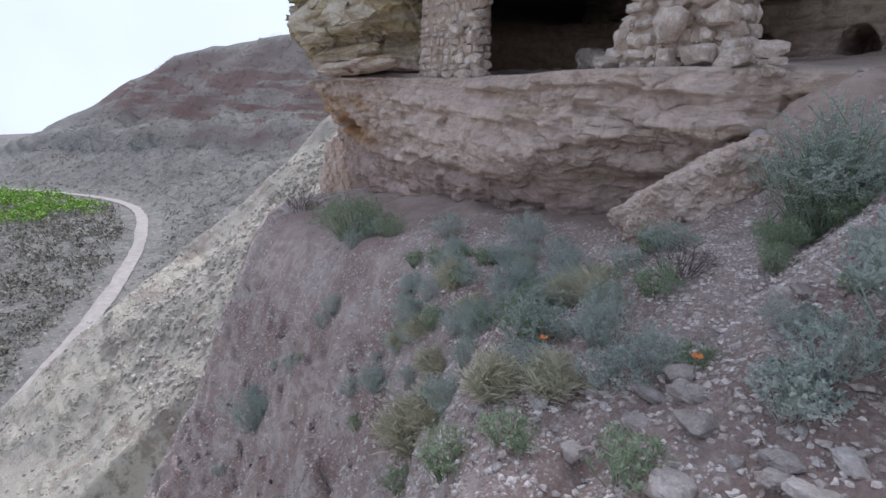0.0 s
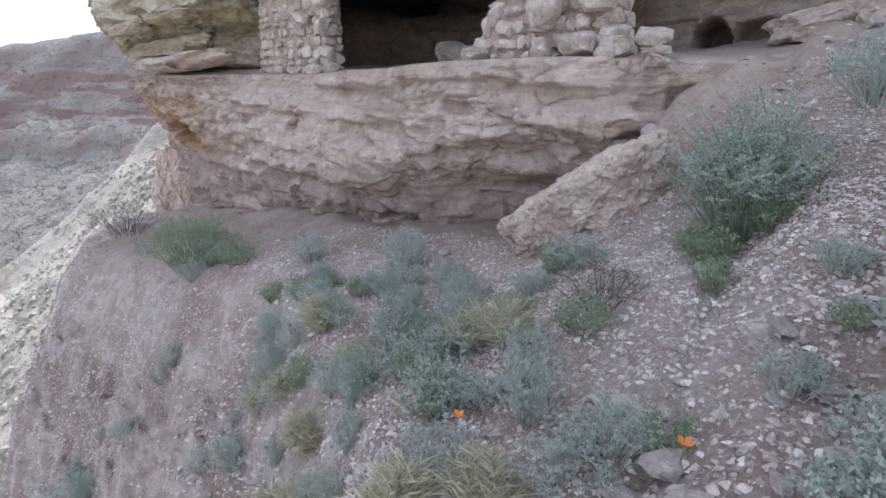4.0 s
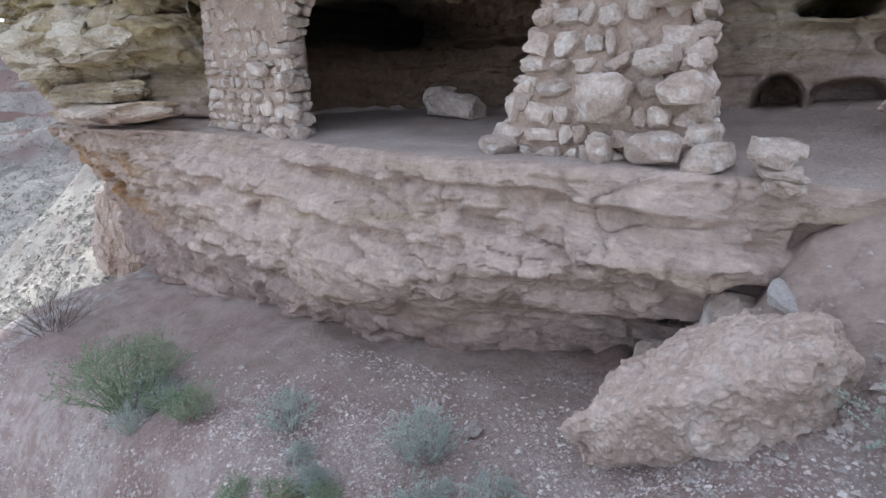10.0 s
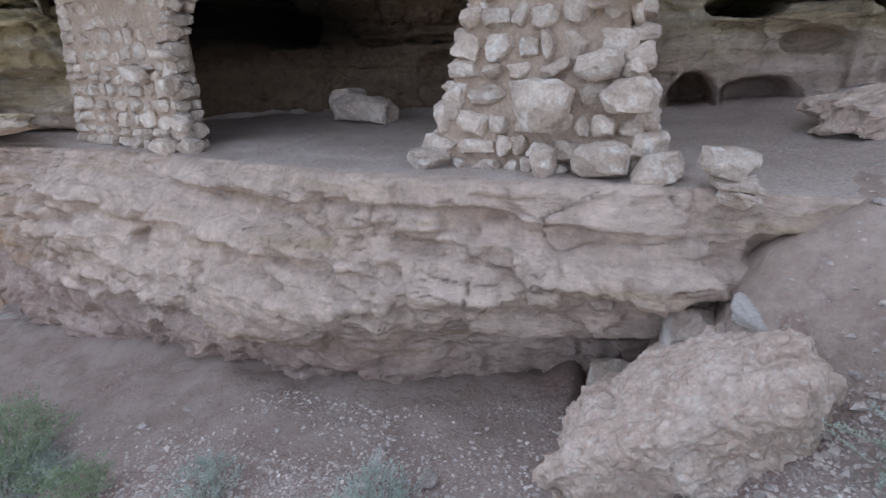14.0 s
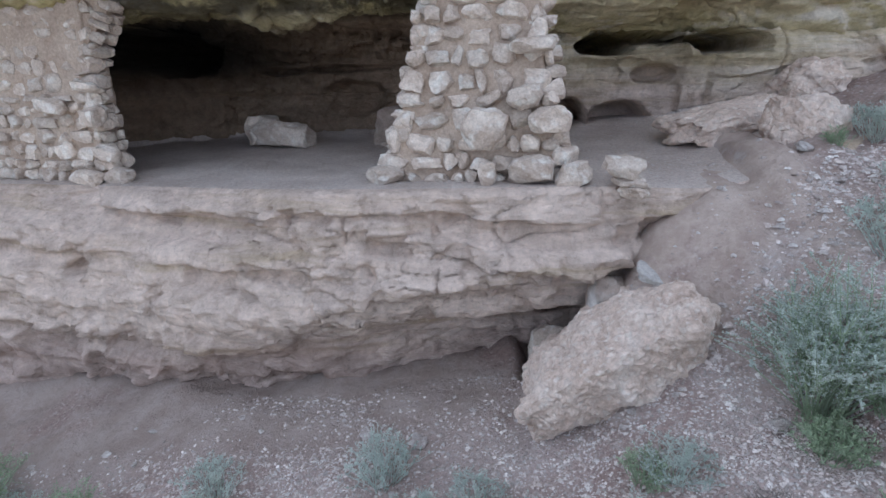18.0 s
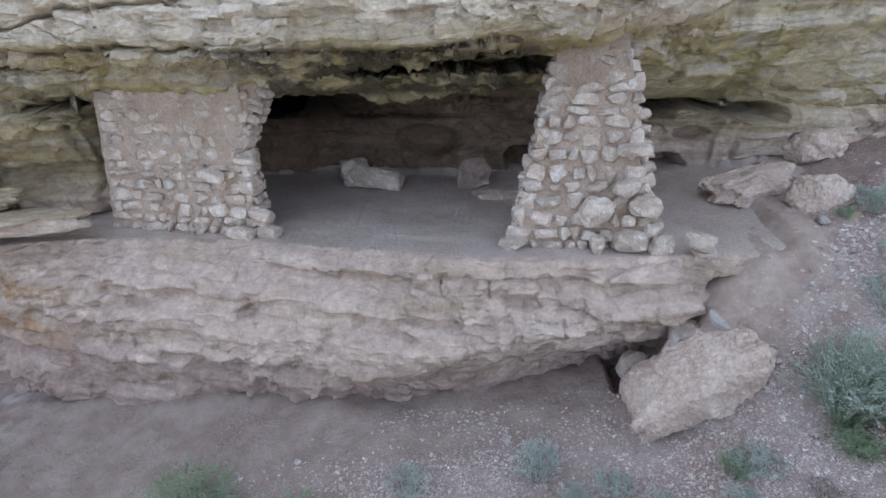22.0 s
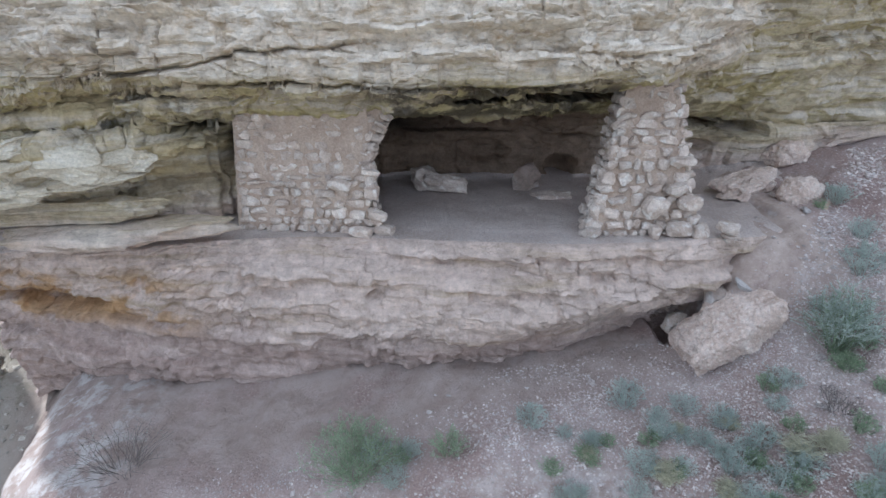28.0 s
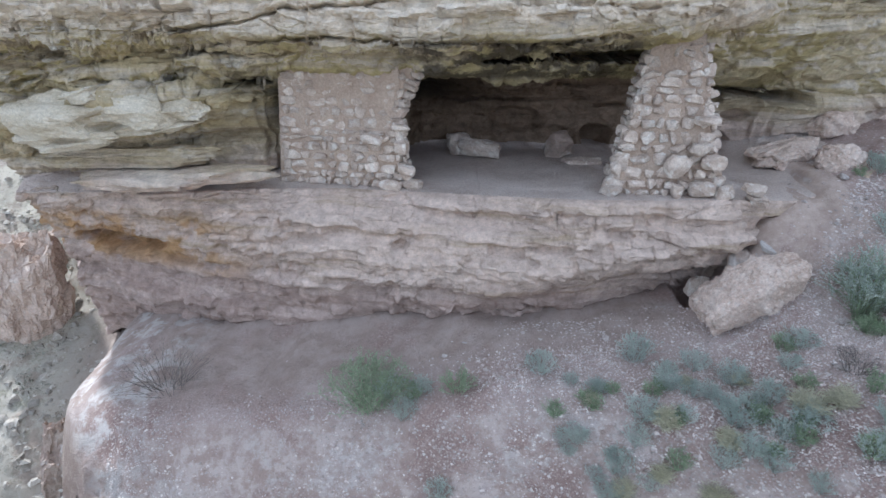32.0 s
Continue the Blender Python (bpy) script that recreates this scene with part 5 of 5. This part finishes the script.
for i in range(9):
    x, y = sow.uniform(-3.5, 1.0), sow.uniform(-4.2, -2.9)
    bush("small_sagebrush", SAGES[i % 4], x, y, sow.uniform(0.5, 0.9), 40 * i, "small grey-green sagebrush on the steep bank below the bench", "small sagebrush")
for i, (x, y) in enumerate(((4.1, -4.14), (3.25, -4.1))):
    fl = tagged(new("orange_flower"), "small orange desert flower on a thin stem", "flower", "orange flowers")
    fl.matrix_basis = pose(x, y, ground_z(x, y))
    sv, sf = [], []
    tube(sv, sf, Vector((0, 0, -0.02)), Vector((0.01, 0, 0.11)), 0.003, 0.002)
    part("stem", mesh_of("stem", sv, sf, LEAF), fl)
    pv, pf = [], []
    for k in range(5):
        w = k * 1.257
        c, s = math.cos(w), math.sin(w)
        pv += [(0.01, 0, 0.108), (0.01 + 0.02 * c - 0.012 * s, 0.02 * s + 0.012 * c, 0.125), (0.01 + 0.03 * c, 0.03 * s, 0.13), (0.01 + 0.02 * c + 0.012 * s, 0.02 * s - 0.012 * c, 0.125)]
        pf.append((4 * k, 4 * k + 1, 4 * k + 2, 4 * k + 3))
    part("petals", mesh_of("petals", pv, pf, ORANGE), fl, "orange petals")

# ---- stones on the slope ----
LOOSE = [block_mesh("loose_stone", 500 + i, PALE, cuts=4, round_=0.2, rough=0.2, fine=0.04, skew=0.3) for i in range(8)]
r = random.Random(8)
spots = [(4.45, -0.7, 0.17), (3.72, -2.3, 0.14), (3.35, -2.9, 0.14), (4.08, -4.12, 0.2), (3.98, -4.23, 0.16), (3.48, -4.32, 0.16), (3.58, -4.36, 0.12), (3.84, -3.83, 0.16), (4.5, -4.16, 0.16), (4.45, -3.85, 0.14), (1.18, -1.58, 0.12), (1.61, -1.75, 0.17), (0.49, -2.41, 0.1), (4.3, -4.5, 0.14), (4.6, -4.6, 0.15), (3.9, -4.7, 0.13), (3.3, -4.65, 0.12), (4.17, -4.32, 0.17), (4.04, -4.44, 0.15), (3.54, -4.47, 0.14), (4.72, -4.71, 0.15), (4.76, -4.55, 0.12), (4.62, -4.66, 0.13), (4.9, -4.74, 0.2), (4.36, -4.78, 0.19), (3.62, -4.6, 0.1), (4.3, -3.6, 0.15), (4.22, -3.55, 0.13)]
for _ in range(210):
    x = r.uniform(-3, 5.6) if r.random() < 0.45 else r.uniform(3.0, 5.4)
    spots.append((x, r.uniform(-4.6, -1.0) if x > 2 else r.uniform(-2.7, -1.3), r.uniform(0.025, 0.075)))
for _ in range(44):
    spots.append((r.uniform(3.1, 5.1), r.uniform(-5.0, -3.6), r.uniform(0.04, 0.08)))
for i, (x, y, s) in enumerate(spots):
    ob = new("loose_stone", LOOSE[i % 8])
    ob.matrix_basis = pose(x, y, ground_z(x, y) + 0.12 * s, r.uniform(-15, 15), r.uniform(-15, 15), r.uniform(0, 360)) @ Matrix.Diagonal((s * r.uniform(0.7, 1.0), s * r.uniform(0.5, 0.8), s * r.uniform(0.25, 0.45), 1))
    tagged(ob, "pale angular stone lying on the pink stony soil", "stone", "loose stones")


def scatter(name, count, seed, pick, size, mat, label, category, lift=0.2):
    """Many small angular bits in one mesh. pick gives places; size a range."""
    g = np.random.default_rng(seed)
    x, y = pick(g, count)
    z = np.array([ground_z(a, b) for a, b in zip(x, y)])
    base = np.array([(-1, -1, -0.7), (1, -1, -0.7), (1, 1, -0.7), (-1, 1, -0.7), (-0.55, -0.35, 0.6), (0.4, -0.6, 0.45), (0.6, 0.35, 0.65), (-0.3, 0.55, 0.4)])
    quads = np.array([(4, 5, 6, 7), (0, 1, 5, 4), (1, 2, 6, 5), (2, 3, 7, 6), (3, 0, 4, 7)])
    s = size[0] + (size[1] - size[0]) * g.random(len(x)) ** 3
    v = base[None] * (1 + 0.45 * g.uniform(-1, 1, (len(x), 8, 3))) * (s[:, None, None] * np.stack([g.uniform(0.7, 1.3, len(x)), g.uniform(0.6, 1, len(x)), g.uniform(0.4, 0.8, len(x))], -1)[:, None])
    w = g.uniform(0, 6.28, len(x))[:, None]
    v = np.stack([v[..., 0] * np.cos(w) - v[..., 1] * np.sin(w), v[..., 0] * np.sin(w) + v[..., 1] * np.cos(w), v[..., 2]], -1)
    v += np.stack([x, y, z + lift * s], -1)[:, None]
    f = (quads[None] + 8 * np.arange(len(x))[:, None, None]).reshape(-1, 4)
    return tagged(new(name, mesh_of(name, v.reshape(-1, 3), f, mat)), label, category, kind="stuff")


def bare_soil(x, y):
    """The stone-free ramp of soil between the end of the ledge and the scree."""
    return ramp(3.72 + 1.07 * (y + 1.63) - x, -0.15, 0.15) * ramp(y, -2.0, -1.75) * ramp(x, 2.8, 3.0)


def on_scree(g, n):
    x, y = g.uniform(3.4, 7.6, n), g.uniform(-3.2, 0.8, n)
    keep = g.random(n) < (0.5 + 0.5 * fbm(x * 1.2, y * 1.2, 1.0, 3)) * ramp(y, -2.3, -1.7) * (1 - 0.97 * bare_soil(x, y))
    return x[keep], y[keep]


def on_bench(g, n):
    x = g.uniform(-5.5, 6.0, n * 3)
    y = g.uniform(-5.6, -0.6, n * 3)
    d = fbm(x * 0.9, y * 0.9, 5.0, 3) * 0.5 + 0.30 + 0.07 * np.maximum(x - 0.5, -2.4) + 0.2 * ramp(brink(x, y), 0, 0.4) - 0.36 * ramp(y, -1.9, -1.2) * (x < 3.2)
    keep = (g.random(n * 3) < d * (1 - 0.95 * bare_soil(x, y))) & (y < foot_y(x) - 0.25)
    return x[keep][:n], y[keep][:n]


scatter("gravel", 70000, 3, on_bench, (0.0035, 0.018), PEBBLE, "pale gravel strewn over the pink soil", "gravel")


def on_slope(g, n):
    x, y = g.uniform(0.4, 5.2, n), g.uniform(-3.6, -1.5, n)
    keep = (g.random(n) < (0.25 + 0.22 * x + 0.5 * fbm(x, y, 3.0, 3)) * (1 - 0.5 * ramp(x, 3.0, 3.6) * ramp(-y, 2.3, 2.8)) * ramp(y, -1.55, -1.95) * ramp(y, -3.1, -2.6) * (1 - 0.95 * bare_soil(x, y))) & (brink(x, y) < 0.3)
    return x[keep], y[keep]


scatter("white_gravel", 52000, 14, on_slope, (0.004, 0.012), PEBBLE, "whitish gravel below the ledge and the boulder", "gravel")


def on_bank(g, n):
    x, y = g.uniform(-5.2, 3.6, n), g.uniform(-6.5, -2.2, n)
    b = brink(x, y)
    keep = (b > 0.05) & (b < 2.2) & (g.random(n) < 0.45 + 0.6 * fbm(x * 0.8, y * 0.8, 9.0, 3))
    return x[keep], y[keep]


scatter("bank_gravel", 44000, 9, on_bank, (0.005, 0.026), PEBBLE, "pale gravel and crumbs on the steep pink bank", "gravel")
def on_near_slope(g, n):
    x, y = g.uniform(3.0, 5.6, n), g.uniform(-5.4, -3.4, n)
    keep = g.random(n) < 0.35 + 0.6 * fbm(x * 1.1, y * 1.1, 8.0, 3)
    return x[keep], y[keep]


scatter("stone_litter", 2300, 33, on_near_slope, (0.005, 0.02), PEBBLE, "angular whitish stone litter on the pink slope", "stones")
scatter("scree", 24000, 6, on_scree, (0.006, 0.034), PEBBLE, "white stony scree beside the shelter", "scree")


def on_hill(g, n):
    return g.uniform(-22, -7.5, n), g.uniform(-26, 6, n)


def on_corner(g, n):
    x, y = g.uniform(-15, -6.6, n), g.uniform(-4.0, 5.0, n)
    keep = brink(x, y) > 0.4
    return x[keep], y[keep]


scatter("bank_stones", 3200, 21, on_corner, (0.02, 0.11), HILLSTONE, "tumbled pale rocks on the bank below the corner of the bench", "stones")
scatter("hillside_stones", 8000, 5, on_hill, (0.015, 0.075), HILLSTONE, "pale stones on the tan hillside", "stones")


# ---- far brush, trees and road ----
def clumps(name, places, sizes, per, mat, seed, label, category):
    """Leafy clumps far off: a cloud of small leaf faces round each place, joined."""
    g = np.random.default_rng(seed)
    n = len(places)
    d = g.normal(size=(n, per, 3))
    d /= np.linalg.norm(d, axis=-1, keepdims=True)
    c = d * g.uniform(0.35, 1.0, (n, per, 1)) ** 0.6 * np.array([1, 1, 0.8]) * sizes[:, None, None]
    c[..., 2] = np.abs(c[..., 2])
    c *= 1 + 0.35 * g.uniform(-1, 1, (n, 1, 3))
    a = g.normal(size=(n, per, 3, 3)) * (sizes[:, None, None, None] * (0.34 / math.sqrt(per) + 0.05))
    v = places[:, None, None, :] + c[:, :, None, :] + a
    f = np.arange(n * per * 3).reshape(-1, 3)
    return tagged(new(name, mesh_of(name, v.reshape(-1, 3), f, mat)), label, category, kind="stuff")


def drop_on(x, y):
    return np.stack([x, y, land(x, y)], -1)


g = np.random.default_rng(12)
x, y = g.uniform(-26, -9.0, 1700), g.uniform(-30, 8, 1700)
clumps("hillside_brush", drop_on(x, y), g.uniform(0.06, 0.26, 1700), 34, HILLBRUSH, 1, "low grey brush on the hillside", "brush")
x = -32 - 420 * g.random(18000) ** 1.6
y = road_y(x) + g.uniform(-90, 130, 18000)
keep = np.abs(y - road_y(x)) > 5
x, y = x[keep], y[keep]
clumps("valley_brush", drop_on(x, y), g.uniform(0.4, 1.5, len(x)) * (1 + 0.8 * (y < road_y(x))), 26, BRUSH, 2, "grey-brown brush on the valley floor and slopes", "brush")
x = g.uniform(-330, -185, 260)
y = road_y(x) - 10 - 62 * g.random(260)
clumps("riverside_trees", drop_on(x, y) + np.array([0, 0, 1.5]), g.uniform(2.2, 5.0, 260), 70, GROVE, 3, "bright green riverside trees in spring leaf", "trees")


def ribbon(name, xs, offset, wide, rise, label):
    ys = road_y(xs) + offset
    dx, dy = np.gradient(xs), np.gradient(ys)
    k = np.hypot(dx, dy)
    nx, ny = -dy / k, dx / k
    cols = []
    for s in np.linspace(-1, 1, 7):
        ragged = wide / 2 * (1 + 0.15 * fbm(xs * 0.3, 2.0 * np.sign(s), 1.0, 3))
        px, py = xs + nx * s * ragged, ys + ny * s * ragged
        cols.append(np.stack([px, py, land(px, py) + rise + 0.05 * (1 - s * s)], -1))
    return tagged(new(name, sheet(name, np.array(cols).transpose(1, 0, 2), DUST)), label, "road", kind="structure")


ribbon("road", np.arange(-420, -40, 1.5), 0.0, 2.9, 0.25, "pale dirt road winding along the foot of the valley side")
